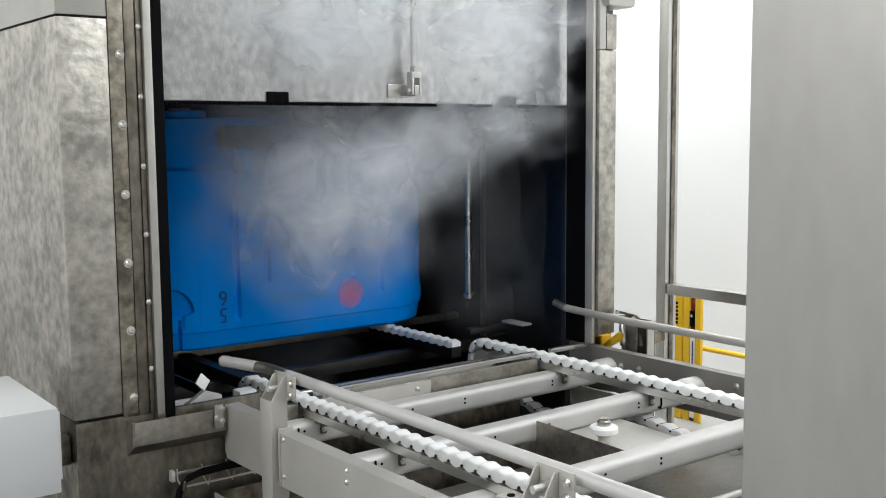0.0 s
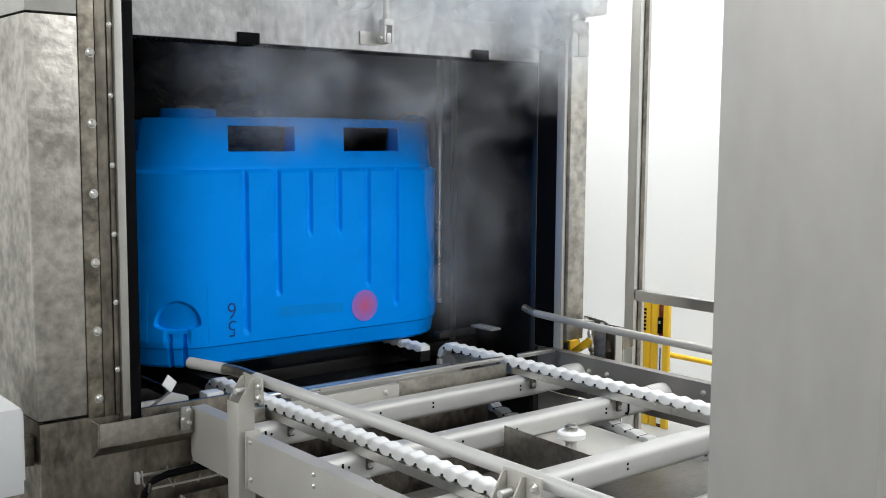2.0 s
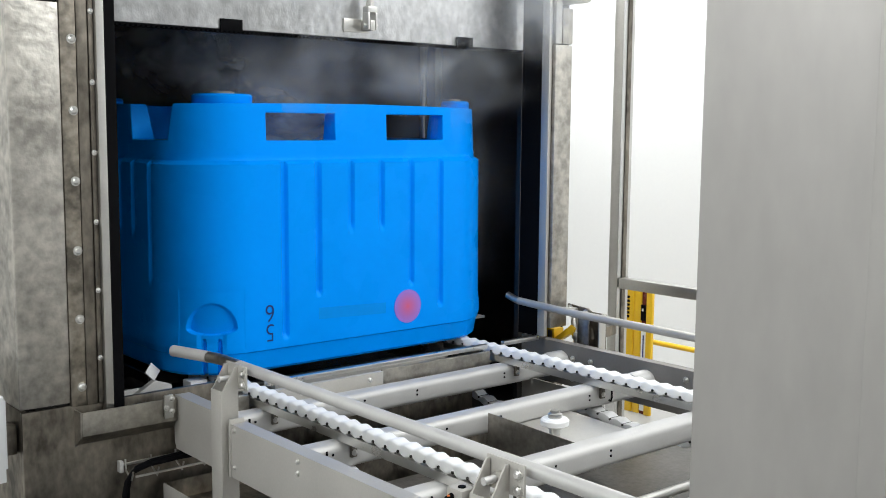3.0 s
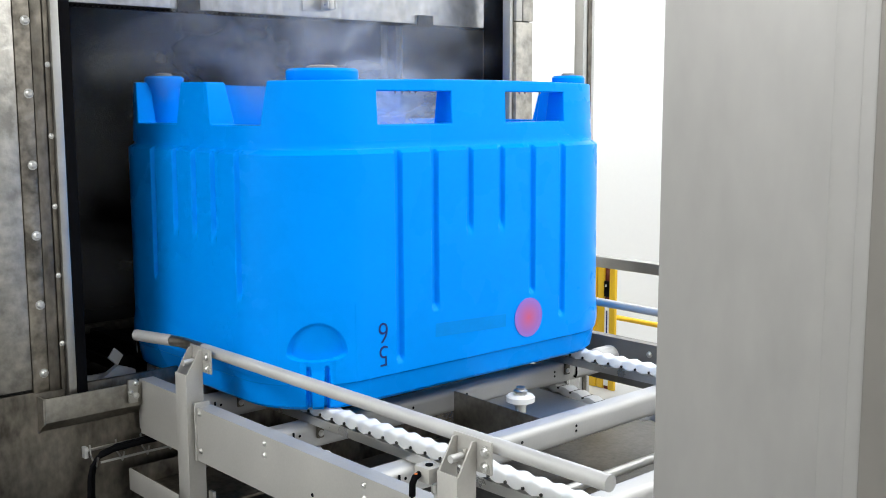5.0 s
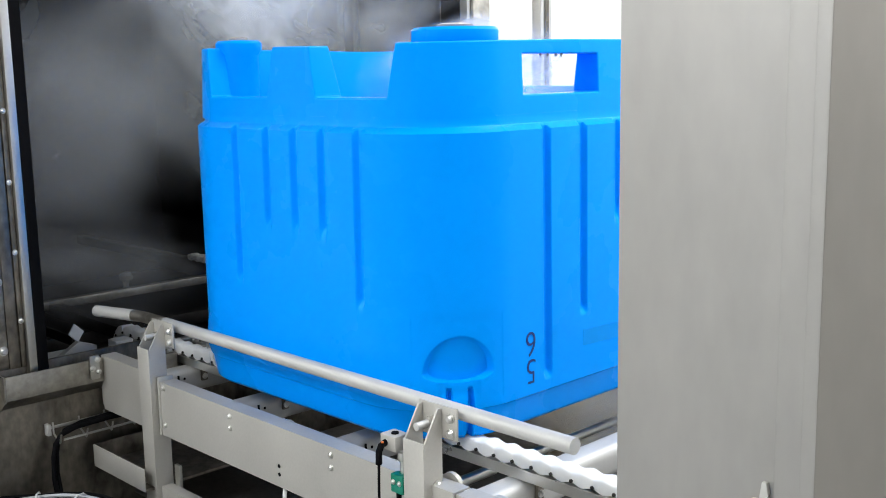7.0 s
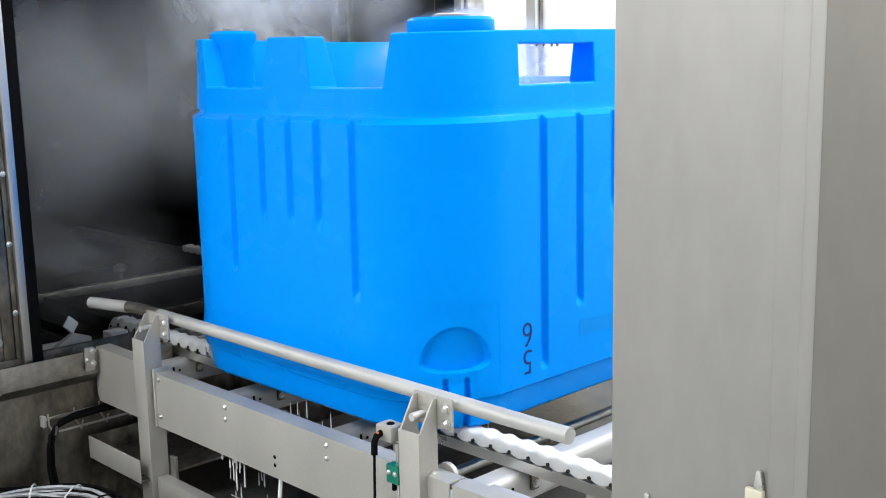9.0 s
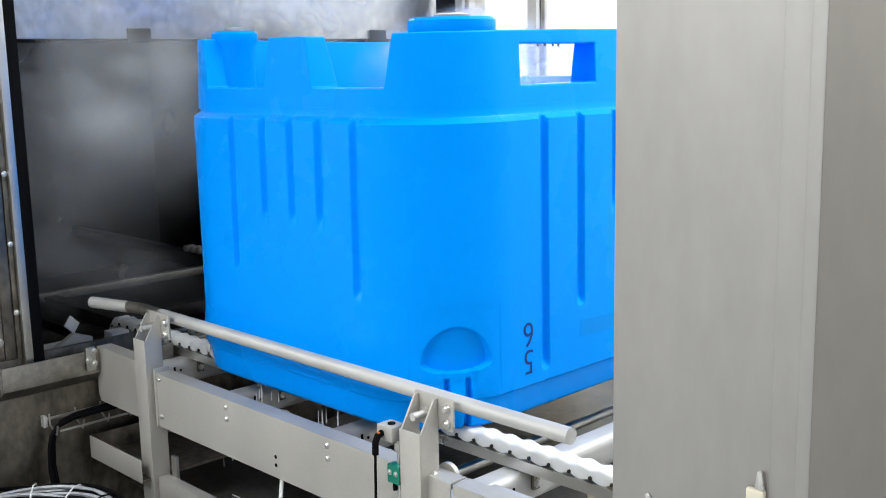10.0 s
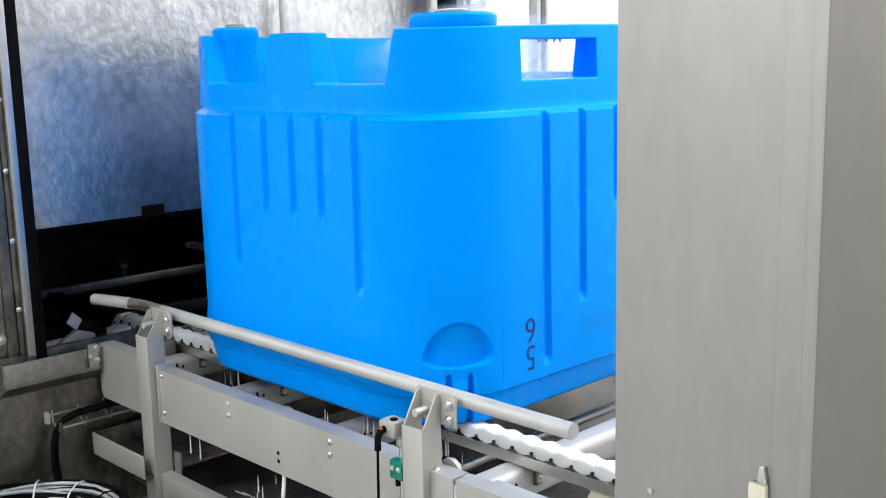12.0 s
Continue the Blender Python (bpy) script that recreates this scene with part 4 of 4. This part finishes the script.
part("strap", bm_prism([(-0.052, 0.545), (-0.052, 0.575), (-0.155, 0.652), (-0.178, 0.637), (-0.172, 0.60), (-0.15, 0.605), (-0.10, 0.575)], "x", -0.025, 0.007, 0.003), YELLOW, clip, "folded yellow strap")
part("bracket", bm_box(-0.02, 0.04, -0.048, 0.048, 0.0, 0.498, 0.003), STEEL_DIRTY, clip)
hose = thing("hose_elbow", "steel pipe elbow behind the conveyor beam", "pipe", (3.745, 3.452, 0.0))
part("pipe", bm_tube([(0, -0.02, 0.0), (0, -0.018, 0.57), (0, -0.010, 0.62), (0.004, 0.006, 0.665), (0.02, 0.010, 0.70), (0.05, 0.012, 0.715)], 0.021, 14), STEEL_BRIGHT, hose)
part("collar", bm_turned([(0.027, 0), (0.029, 0.004), (0.029, 0.03), (0.027, 0.034)], 16, None, (0.0, -0.018, 0.585)), STEEL, hose)

# ---- steam ----
def steam_material(name, density, size, seed):
    """Thin mist: clear at the rim of its sheet, broken up by a two-scale noise."""
    mat = bpy.data.materials.new(name)
    mat.use_nodes = True
    nt = mat.node_tree
    nt.nodes.remove(nt.nodes["Principled BSDF"])
    out = nt.nodes["Material Output"]
    tc = nt.nodes.new("ShaderNodeTexCoord")
    ln = nt.nodes.new("ShaderNodeVectorMath")
    ln.operation = "LENGTH"
    flat = nt.nodes.new("ShaderNodeMapping")
    flat.inputs["Scale"].default_value = (1, 0, 1)
    nt.links.new(tc.outputs["Object"], flat.inputs[0])
    warp = nt.nodes.new("ShaderNodeTexNoise")
    warp.inputs["Scale"].default_value, warp.inputs["Detail"].default_value = 2.2, 2
    off = nt.nodes.new("ShaderNodeMapping")
    off.inputs["Location"].default_value = (seed * 3.1, seed * 1.7, seed * 2.3)
    nt.links.new(tc.outputs["Object"], off.inputs[0])
    nt.links.new(off.outputs[0], warp.inputs["Vector"])
    nt.links.new(flat.outputs[0], ln.inputs[0])
    add = nt.nodes.new("ShaderNodeMath")
    add.operation = "MULTIPLY_ADD"
    nt.links.new(warp.outputs[0], add.inputs[0])
    add.inputs[1].default_value = 1.1
    nt.links.new(ln.outputs["Value"], add.inputs[2])
    fall = nt.nodes.new("ShaderNodeMapRange")
    fall.interpolation_type = "SMOOTHSTEP"
    fall.inputs[1].default_value, fall.inputs[2].default_value = 0.55, 1.32
    fall.inputs[3].default_value, fall.inputs[4].default_value = 1.0, 0.0
    nt.links.new(add.outputs[0], fall.inputs[0])
    edge = nt.nodes.new("ShaderNodeMapRange")
    edge.interpolation_type = "SMOOTHSTEP"
    edge.inputs[1].default_value, edge.inputs[2].default_value = 0.6, 0.98
    edge.inputs[3].default_value, edge.inputs[4].default_value = 1.0, 0.0
    nt.links.new(ln.outputs["Value"], edge.inputs[0])
    wisp = nt.nodes.new("ShaderNodeTexNoise")
    wisp.inputs["Scale"].default_value, wisp.inputs["Detail"].default_value, wisp.inputs["Distortion"].default_value = size, 6, 0.6
    nt.links.new(off.outputs[0], wisp.inputs["Vector"])
    w = nt.nodes.new("ShaderNodeMapRange")
    w.inputs[1].default_value, w.inputs[2].default_value = 0.33, 0.68
    w.inputs[3].default_value, w.inputs[4].default_value = 0.15, 1.0
    nt.links.new(wisp.outputs[0], w.inputs[0])
    m1, m2, m3 = (nt.nodes.new("ShaderNodeMath") for _ in range(3))
    for m in (m1, m2, m3):
        m.operation = "MULTIPLY"
    nt.links.new(fall.outputs[0], m1.inputs[0])
    nt.links.new(edge.outputs[0], m1.inputs[1])
    nt.links.new(m1.outputs[0], m2.inputs[0])
    nt.links.new(w.outputs[0], m2.inputs[1])
    nt.links.new(m2.outputs[0], m3.inputs[0])
    m3.inputs[1].default_value = density
    clear = nt.nodes.new("ShaderNodeBsdfTransparent")
    diff, tran, white = nt.nodes.new("ShaderNodeBsdfDiffuse"), nt.nodes.new("ShaderNodeBsdfTranslucent"), nt.nodes.new("ShaderNodeMixShader")
    for n in (diff, tran):
        n.inputs[0].default_value = (0.91, 0.94, 0.98, 1)
    white.inputs[0].default_value = 0.45
    nt.links.new(diff.outputs[0], white.inputs[1])
    nt.links.new(tran.outputs[0], white.inputs[2])
    mix = nt.nodes.new("ShaderNodeMixShader")
    nt.links.new(m3.outputs[0], mix.inputs[0])
    nt.links.new(clear.outputs[0], mix.inputs[1])
    nt.links.new(white.outputs[0], mix.inputs[2])
    nt.links.new(mix.outputs[0], out.inputs[0])
    return mat


def puff_mesh(seed, mat, layers=3):
    """A puff of mist: a few billowing sheets, one behind the other, of unit size."""
    bm = bmesh.new()
    n = 14
    for layer in range(layers):
        y0 = (layer - (layers - 1) / 2) * 0.34
        rows = [[bm.verts.new((u, y0 + 0.16 * noise.noise((u * 1.6 + seed * 5, w * 1.6, layer * 3.0 + seed)), w))
                 for u in (-1 + 2 * i / n for i in range(n + 1))] for w in (-1 + 2 * j / n for j in range(n + 1))]
        for a, b in zip(rows, rows[1:]):
            for i in range(n):
                bm.faces.new((a[i], a[i + 1], b[i + 1], b[i]))
    me = bpy.data.meshes.new("puff")
    bm.to_mesh(me)
    bm.free()
    me.materials.append(mat)
    me.polygons.foreach_set("use_smooth", [True] * len(me.polygons))
    return me


DENSE = [steam_material("dense_steam", 0.78, 3.2, k) for k in range(3)]
THIN = [steam_material("thin_steam", 0.30, 2.6, k + 5) for k in range(3)]
steam_keys = []


def puff(seed, size, rows, dense=True):
    """One puff of steam and the way that it drifts: rows of seconds, x, y, z, lean."""
    ob = new("steam_puff", puff_mesh(seed, (DENSE if dense else THIN)[seed % 3]))
    tagged(ob, "billow of white steam drifting from the doorway" if dense else "thin veil of steam near the doorway", "steam", "steam", "stuff")
    ob.scale = size
    if rows:
        steam_keys.append((ob, rows))
    return ob


# the first burst, which rises out of the doorway past the door
puff(1, (0.80, 0.45, 0.78), [(0, 2.40, 3.95, 1.38, 0), (0.5, 2.5, 3.85, 1.48, 6), (1.0, 2.62, 3.75, 1.72, 14), (1.5, 2.95, 3.62, 2.12, 20), (2.2, 2.9, 3.5, 2.6, 30), (3.2, 3.0, 3.3, 3.3, 40), (12, 3.1, 3.2, 3.7, 60)])
puff(2, (0.70, 0.40, 0.60), [(0, 2.85, 3.85, 1.62, 0), (0.5, 2.9, 3.78, 1.64, -6), (1.0, 2.88, 3.7, 1.74, -12), (1.5, 3.05, 3.6, 2.02, -18), (2.2, 3.15, 3.45, 2.5, -30), (3.2, 3.2, 3.3, 3.2, -40), (12, 3.3, 3.2, 3.6, -60)])
puff(3, (0.60, 0.40, 0.50), [(0, 3.25, 3.80, 1.80, 0), (0.5, 3.28, 3.74, 1.80, 8), (1.0, 3.3, 3.66, 1.86, 16), (1.5, 3.35, 3.55, 2.0, 22), (2.2, 3.4, 3.4, 2.35, 32), (3.2, 3.4, 3.3, 3.0, 45), (12, 3.5, 3.2, 3.5, 60)])
puff(4, (0.62, 0.35, 0.42), [(0, 2.2, 3.55, 2.05, 0), (0.5, 2.4, 3.5, 2.1, 8), (1.0, 2.6, 3.45, 2.2, 16), (1.5, 2.8, 3.4, 2.4, 22), (2.2, 3.0, 3.3, 2.8, 32), (3.2, 3.1, 3.3, 3.3, 45), (12, 3.2, 3.2, 3.8, 60)])
puff(5, (0.62, 0.35, 0.42), [(0, 2.95, 3.45, 2.05, 0), (0.5, 3.0, 3.4, 2.08, 8), (1.0, 3.05, 3.38, 2.12, 16), (1.5, 3.1, 3.35, 2.2, 22), (2.2, 3.2, 3.3, 2.5, 32), (3.2, 3.3, 3.2, 3.0, 45), (12, 3.3, 3.2, 3.5, 60)])
puff(6, (0.60, 0.40, 0.50), [(0, 2.25, 4.05, 1.55, 0), (0.5, 2.2, 3.98, 1.62, 8), (1.0, 2.0, 3.9, 1.72, 16), (1.5, 2.05, 3.85, 1.90, 22), (2.2, 2.2, 3.8, 2.1, 32), (3.2, 2.4, 3.75, 2.4, 45), (12, 2.6, 3.8, 2.6, 60)], False)
puff(13, (0.62, 0.45, 0.62), [(0, 2.48, 3.98, 1.42, 0), (0.5, 2.5, 3.92, 1.47, 6), (1.0, 2.4, 3.82, 1.68, 14), (1.5, 2.75, 3.7, 2.1, 20), (2.2, 2.7, 3.6, 2.5, 30), (3.2, 2.9, 3.4, 3.2, 40), (12, 3.0, 3.3, 3.6, 60)])
# the wisp that lingers at the upper corner of the doorway
puff(17, (0.34, 0.22, 0.34), [(0, 3.30, 3.80, 1.95, 0), (1.0, 3.34, 3.60, 1.95, 10), (1.5, 3.40, 3.48, 2.0, 16), (2.0, 3.42, 3.44, 1.93, 22), (2.5, 3.43, 3.44, 1.97, 30), (3.0, 3.45, 3.44, 2.12, 38), (3.6, 3.48, 3.42, 2.5, 46), (12, 3.6, 3.3, 3.6, 70)], False)
puff(18, (0.42, 0.30, 0.26), [(0, 2.9, 4.1, 1.8, 0), (1.5, 3.0, 3.95, 1.86, -8), (2.0, 3.02, 3.85, 1.84, -12), (2.5, 3.05, 3.8, 1.86, -16), (3.2, 3.0, 3.75, 1.92, -22), (5.0, 2.7, 3.62, 1.94, -34), (6.0, 2.6, 3.6, 2.0, -40), (9.0, 2.6, 3.6, 2.5, -50), (12, 2.6, 3.6, 3.3, -60)], False)
# the warm mist under the tank once it has stopped
puff(19, (0.55, 0.30, 0.30), [(0, 2.9, 5.2, 0.40, 0), (3.0, 2.9, 4.4, 0.40, 10), (6.0, 3.1, 2.7, 0.36, 20), (7.4, 3.15, 2.15, 0.34, 26), (9.0, 3.2, 2.12, 0.36, 30), (12, 3.15, 2.1, 0.34, 38)], False)
puff(25, (0.50, 0.26, 0.26), [(0, 3.0, 5.2, 0.45, 0), (3.0, 3.0, 4.3, 0.45, 10), (6.0, 3.0, 2.6, 0.46, 20), (7.4, 2.85, 2.0, 0.46, 26), (9.0, 2.9, 1.95, 0.48, 30), (12, 2.85, 1.95, 0.45, 38)], False)
# the breath of steam that the tank carries in its hollow top
carried_steam = puff(15, (0.56, 0.9, 0.26), [])

# the veil that hangs under the door's edge
puff(7, (0.58, 0.40, 0.46), [(0, 2.2, 4.2, 1.75, 0), (1.5, 2.25, 4.0, 1.82, 10), (3.2, 2.3, 3.9, 1.90, 20), (5.0, 2.4, 3.75, 1.90, 30), (6.5, 2.5, 3.7, 1.95, 40), (9.0, 2.6, 3.8, 2.1, 50), (12, 2.6, 3.9, 2.4, 60)], False)
puff(8, (0.58, 0.40, 0.50), [(0, 3.15, 4.1, 1.75, 0), (1.5, 3.2, 3.95, 1.80, -10), (3.2, 3.25, 3.85, 1.90, -20), (5.0, 3.1, 3.7, 1.90, -30), (6.5, 3.1, 3.65, 1.92, -40), (9.0, 3.1, 3.8, 2.1, -50), (12, 3.1, 3.9, 2.4, -60)], False)
puff(14, (0.50, 0.40, 0.42), [(0, 2.6, 4.3, 1.85, 0), (1.5, 2.7, 4.05, 1.86, -10), (3.2, 2.75, 3.95, 1.92, -20), (5.0, 2.0, 3.85, 1.92, -30), (6.5, 2.05, 3.75, 1.98, -40), (9.0, 2.1, 3.8, 2.2, -50), (12, 2.1, 3.9, 2.5, -60)], False)
puff(16, (0.70, 0.5, 0.85), [(0, 3.85, 4.35, 1.0, 0), (1.0, 3.75, 4.3, 1.1, 6), (1.8, 3.5, 4.25, 1.15, 9), (3.2, 3.45, 4.3, 1.3, 14), (5.0, 3.0, 5.6, 1.8, 22), (12, 2.9, 6.2, 2.0, 40)], False)
# the mist that fills the doorway behind the tank, then thins
puff(9, (0.90, 0.5, 0.85), [(0, 2.2, 6.0, 1.7, 0), (4.0, 2.2, 5.6, 1.6, 10), (5.5, 2.15, 4.5, 1.75, 20), (6.5, 2.1, 4.1, 1.8, 26), (9.0, 2.1, 4.05, 1.75, 36), (10.0, 2.15, 4.25, 1.6, 42), (10.6, 2.1, 4.5, 1.4, 46), (11.2, 2.2, 5.3, 1.4, 49), (12, 2.2, 6.0, 1.4, 52)], False)
puff(10, (0.80, 0.5, 0.78), [(0, 1.9, 6.1, 1.5, 0), (4.0, 1.9, 5.8, 1.5, -10), (5.5, 1.85, 4.9, 1.4, -18), (6.5, 1.8, 4.3, 1.4, -24), (9.0, 1.8, 4.25, 1.4, -34), (10.0, 1.9, 4.4, 1.25, -40), (10.6, 1.9, 4.7, 1.25, -44), (11.2, 2.0, 5.4, 1.3, -47), (12, 2.0, 6.1, 1.3, -50)], False)
puff(22, (0.75, 0.30, 0.42), [(0, 2.9, 6.2, 2.1, 0), (4.0, 2.9, 5.6, 2.1, 10), (5.5, 2.6, 4.2, 2.1, 20), (6.5, 2.35, 3.62, 2.05, 26), (9.0, 2.35, 3.58, 2.05, 36), (10.0, 2.4, 3.5, 2.1, 42), (11.0, 2.5, 3.45, 2.2, 46), (12, 2.6, 3.4, 2.3, 52)])
puff(24, (0.62, 0.25, 0.50), [(0, 1.9, 6.2, 1.5, 0), (4.0, 1.9, 6.0, 1.5, 6), (8.0, 1.9, 5.2, 1.45, 10), (9.2, 1.9, 4.9, 1.45, 14), (9.7, 1.88, 3.80, 1.45, 18), (10.1, 1.85, 3.48, 1.62, 22), (10.6, 1.85, 3.45, 1.78, 28), (11.2, 1.9, 3.4, 2.1, 36), (12, 2.0, 3.3, 2.8, 46)], False)
puff(23, (0.95, 0.5, 0.40), [(0, 2.1, 6.2, 0.7, 0), (4.0, 2.1, 5.8, 0.75, 4), (5.5, 2.1, 4.9, 0.78, 8), (6.5, 2.05, 4.5, 0.80, 10), (9.0, 2.05, 4.45, 0.78, 14), (10.0, 2.1, 4.6, 0.75, 16), (10.8, 2.1, 5.4, 0.7, 18), (12, 2.1, 6.2, 0.6, 20)], False)
puff(21, (0.85, 0.35, 0.75), [(0, 2.6, 6.1, 2.1, 0), (4.0, 2.6, 5.8, 2.1, 10), (5.5, 2.4, 4.4, 1.75, 20), (6.5, 2.5, 4.05, 1.68, 26), (9.0, 2.5, 4.0, 1.62, 36), (10.0, 2.5, 4.1, 1.55, 42), (10.6, 2.4, 4.5, 1.7, 46), (11.2, 2.4, 5.4, 1.5, 49), (12, 2.4, 6.2, 1.4, 52)], False)
puff(20, (0.95, 0.4, 0.85), [(0, 1.6, 6.0, 2.1, 0), (4.0, 1.6, 5.8, 2.1, 10), (5.5, 1.85, 4.3, 1.75, 20), (6.5, 1.85, 4.0, 1.65, 26), (9.0, 1.85, 4.0, 1.62, 36), (10.0, 1.9, 4.1, 1.55, 42), (10.6, 1.8, 4.4, 1.75, 46), (11.2, 1.9, 5.3, 1.6, 49), (12, 2.0, 6.1, 1.5, 52)], False)
puff(11, (0.62, 0.45, 0.50), [(0, 2.9, 6.0, 2.0, 0), (4.0, 2.9, 5.4, 1.9, 10), (5.5, 2.6, 4.0, 1.80, 20), (6.5, 2.45, 3.62, 1.85, 26), (9.0, 2.45, 3.6, 1.88, 36), (10.0, 2.5, 3.5, 1.95, 42), (11.0, 2.6, 3.4, 2.15, 48), (12, 2.7, 3.4, 2.35, 52)])
puff(12, (0.60, 0.45, 0.46), [(0, 3.2, 6.0, 2.0, 0), (4.0, 3.2, 5.2, 1.9, -10), (5.5, 3.1, 3.9, 1.82, -20), (6.5, 3.0, 3.6, 1.86, -26), (9.0, 3.0, 3.55, 1.92, -36), (10.0, 3.0, 3.45, 2.0, -42), (11.0, 3.05, 3.4, 2.2, -48), (12, 3.1, 3.4, 2.4, -52)], False)


# ---- water dripping from the tank ----
random.seed(9)
# the glint on the drops is put into a pale, nearly opaque base
WATER = material("water_drop", (0.75, 0.77, 0.78), 0.12, 0, 0.02, 20, 90, transmission=0.1)


def drip_mesh(along_x, count, spread):
    """A few thin streaks of water side by side, as they let go of one edge together."""
    bm = bmesh.new()
    for _ in range(count):
        r, h, off = random.uniform(0.0022, 0.0042), random.uniform(0.03, 0.085), random.uniform(-spread, spread)
        at = (off, 0, random.uniform(0.0, 0.10)) if along_x else (0, off, random.uniform(0.0, 0.10))
        bm_turned([(0.0004, 0.0), (r, 0.006), (r * 0.8, h * 0.4), (r * 0.5, h * 0.8), (0.0004, h)], 6, bm, at)
    return mesh_of("water_drop", bm, WATER)


SIDE_DRIPS = [drip_mesh(False, 4, 0.055) for _ in range(6)]
FRONT_DRIPS = [drip_mesh(True, 4, 0.055) for _ in range(6)]
BEAM_DRIPS = [drip_mesh(False, 3, 0.03) for _ in range(4)]
drops = []
for k in range(280):
    if k % 5 < 3:
        mesh, dx, dy = SIDE_DRIPS[k % 6], 1.89 + random.uniform(-0.01, 0.06), random.uniform(2.2, 3.1)
    elif k % 10 == 3:
        mesh, dx, dy = FRONT_DRIPS[k % 6], 2.03 + random.uniform(-0.02, 0.04), 2.09
    else:
        mesh, dx, dy = FRONT_DRIPS[k % 6], random.uniform(2.15, 3.3), 1.99 + random.uniform(-0.02, 0.06)
    drop = tagged(new("water_drop", mesh), "thin drops of water falling from the tank", "water", "water drops", "stuff")
    drops.append((drop, dx, dy, 7.4 + 4.6 * random.random()))
beam_drops = []
for k in range(90):
    # a short gush from one place of the beam, then single drips along it
    gush = k < 36
    dy, t0 = (2.65 + random.uniform(-0.05, 0.05), 8.55 + 0.75 * random.random()) if gush else (random.uniform(1.9, 2.95), 7.6 + 4.3 * random.random())
    drop = tagged(new("water_drop", BEAM_DRIPS[k % 4]), "thin drops of water falling from the beam", "water", "water drops", "stuff")
    beam_drops.append((drop, BEAM_X + 0.02 + random.uniform(0, 0.02), dy, t0))


# ---- what moves ----
TOTE_Y = [(0, 4.558), (0.9, 4.558), (1.0, 4.55), (1.25, 4.487), (1.5, 4.395), (2.0, 4.162), (2.5, 3.936), (3.0, 3.703), (3.2, 3.61), (4.0, 3.228), (4.8, 2.857), (5.0, 2.745),
          (5.5, 2.546), (6.0, 2.309), (6.5, 2.068), (6.75, 1.968), (7.0, 1.926), (7.2, 1.92), (12, 1.92)]
DOOR_Z = [(0, 1.721), (0.5, 1.832), (1.0, 1.926), (1.5, 1.95), (2.0, 1.95), (9.0, 1.95), (9.3, 1.90), (9.6, 1.813), (10.0, 1.698), (10.4, 1.55), (10.8, 1.413), (11.2, 1.291), (11.6, 1.17), (12.0, 1.02)]


def between(rows, t):
    for (a, u), (b, v) in zip(rows, rows[1:]):
        if a <= t <= b:
            return u + (v - u) * (t - a) / (b - a)
    return rows[-1][1]


def motions():
    walk(tote, [(t, pose(2.665, y - 0.005 + HY, 0.6)) for t, y in TOTE_Y])
    walk(carried_steam, [(t, pose(2.72, y + HY, 1.60, 0, 0, -36)) for t, y in TOTE_Y])
    walk(door, [(t, pose(0, 0, z)) for t, z in DOOR_Z])
    times = [0, 0.9] + [1.0 + 0.25 * k for k in range(25)] + [7.2, 12]
    for link, start in chain_links:
        walk(link, [(t, on_loop(start + 4.558 - between(TOTE_Y, t))) for t in times])
    for drop, dx, dy, t0 in drops:
        # it clings under the tank while this travels, then falls to the tray
        rows = [(t, pose(dx, dy + between(TOTE_Y, t) - 1.92, 0.605)) for t, _ in TOTE_Y[:-1] if t < 7.4]
        rows += [(t0, pose(dx, dy, 0.605))] + [(t0 + dt, pose(dx, dy, 0.605 - 4.2 * dt * dt)) for dt in (0.08, 0.16, 0.24, 0.34)]
        rows += [(t0 + 0.40, pose(dx, dy, 0.06, 88)), (12.0, pose(dx, dy, 0.06, 88))] if t0 < 11.5 else []
        walk(drop, [r for r in rows if r[0] <= 12.0])
    for drop, dx, dy, t0 in beam_drops:
        # it waits on the lip of the channel, then falls to the floor and lies there
        rows = [(0, pose(dx, dy, 0.443)), (t0, pose(dx, dy, 0.443))]
        rows += [(t0 + dt, pose(dx, dy, 0.443 - 4.9 * dt * dt)) for dt in (0.08, 0.16, 0.23, 0.285)]
        rows += [(t0 + 0.34, pose(dx, dy, 0.008, 88)), (12.0, pose(dx, dy, 0.008, 88))] if t0 < 11.6 else []
        walk(drop, [r for r in rows if r[0] <= 12.0])
    for ob, rows in steam_keys:
        walk(ob, [(t, pose(x, y, z, 0, lean, -36)) for t, x, y, z, lean in rows])


motions()
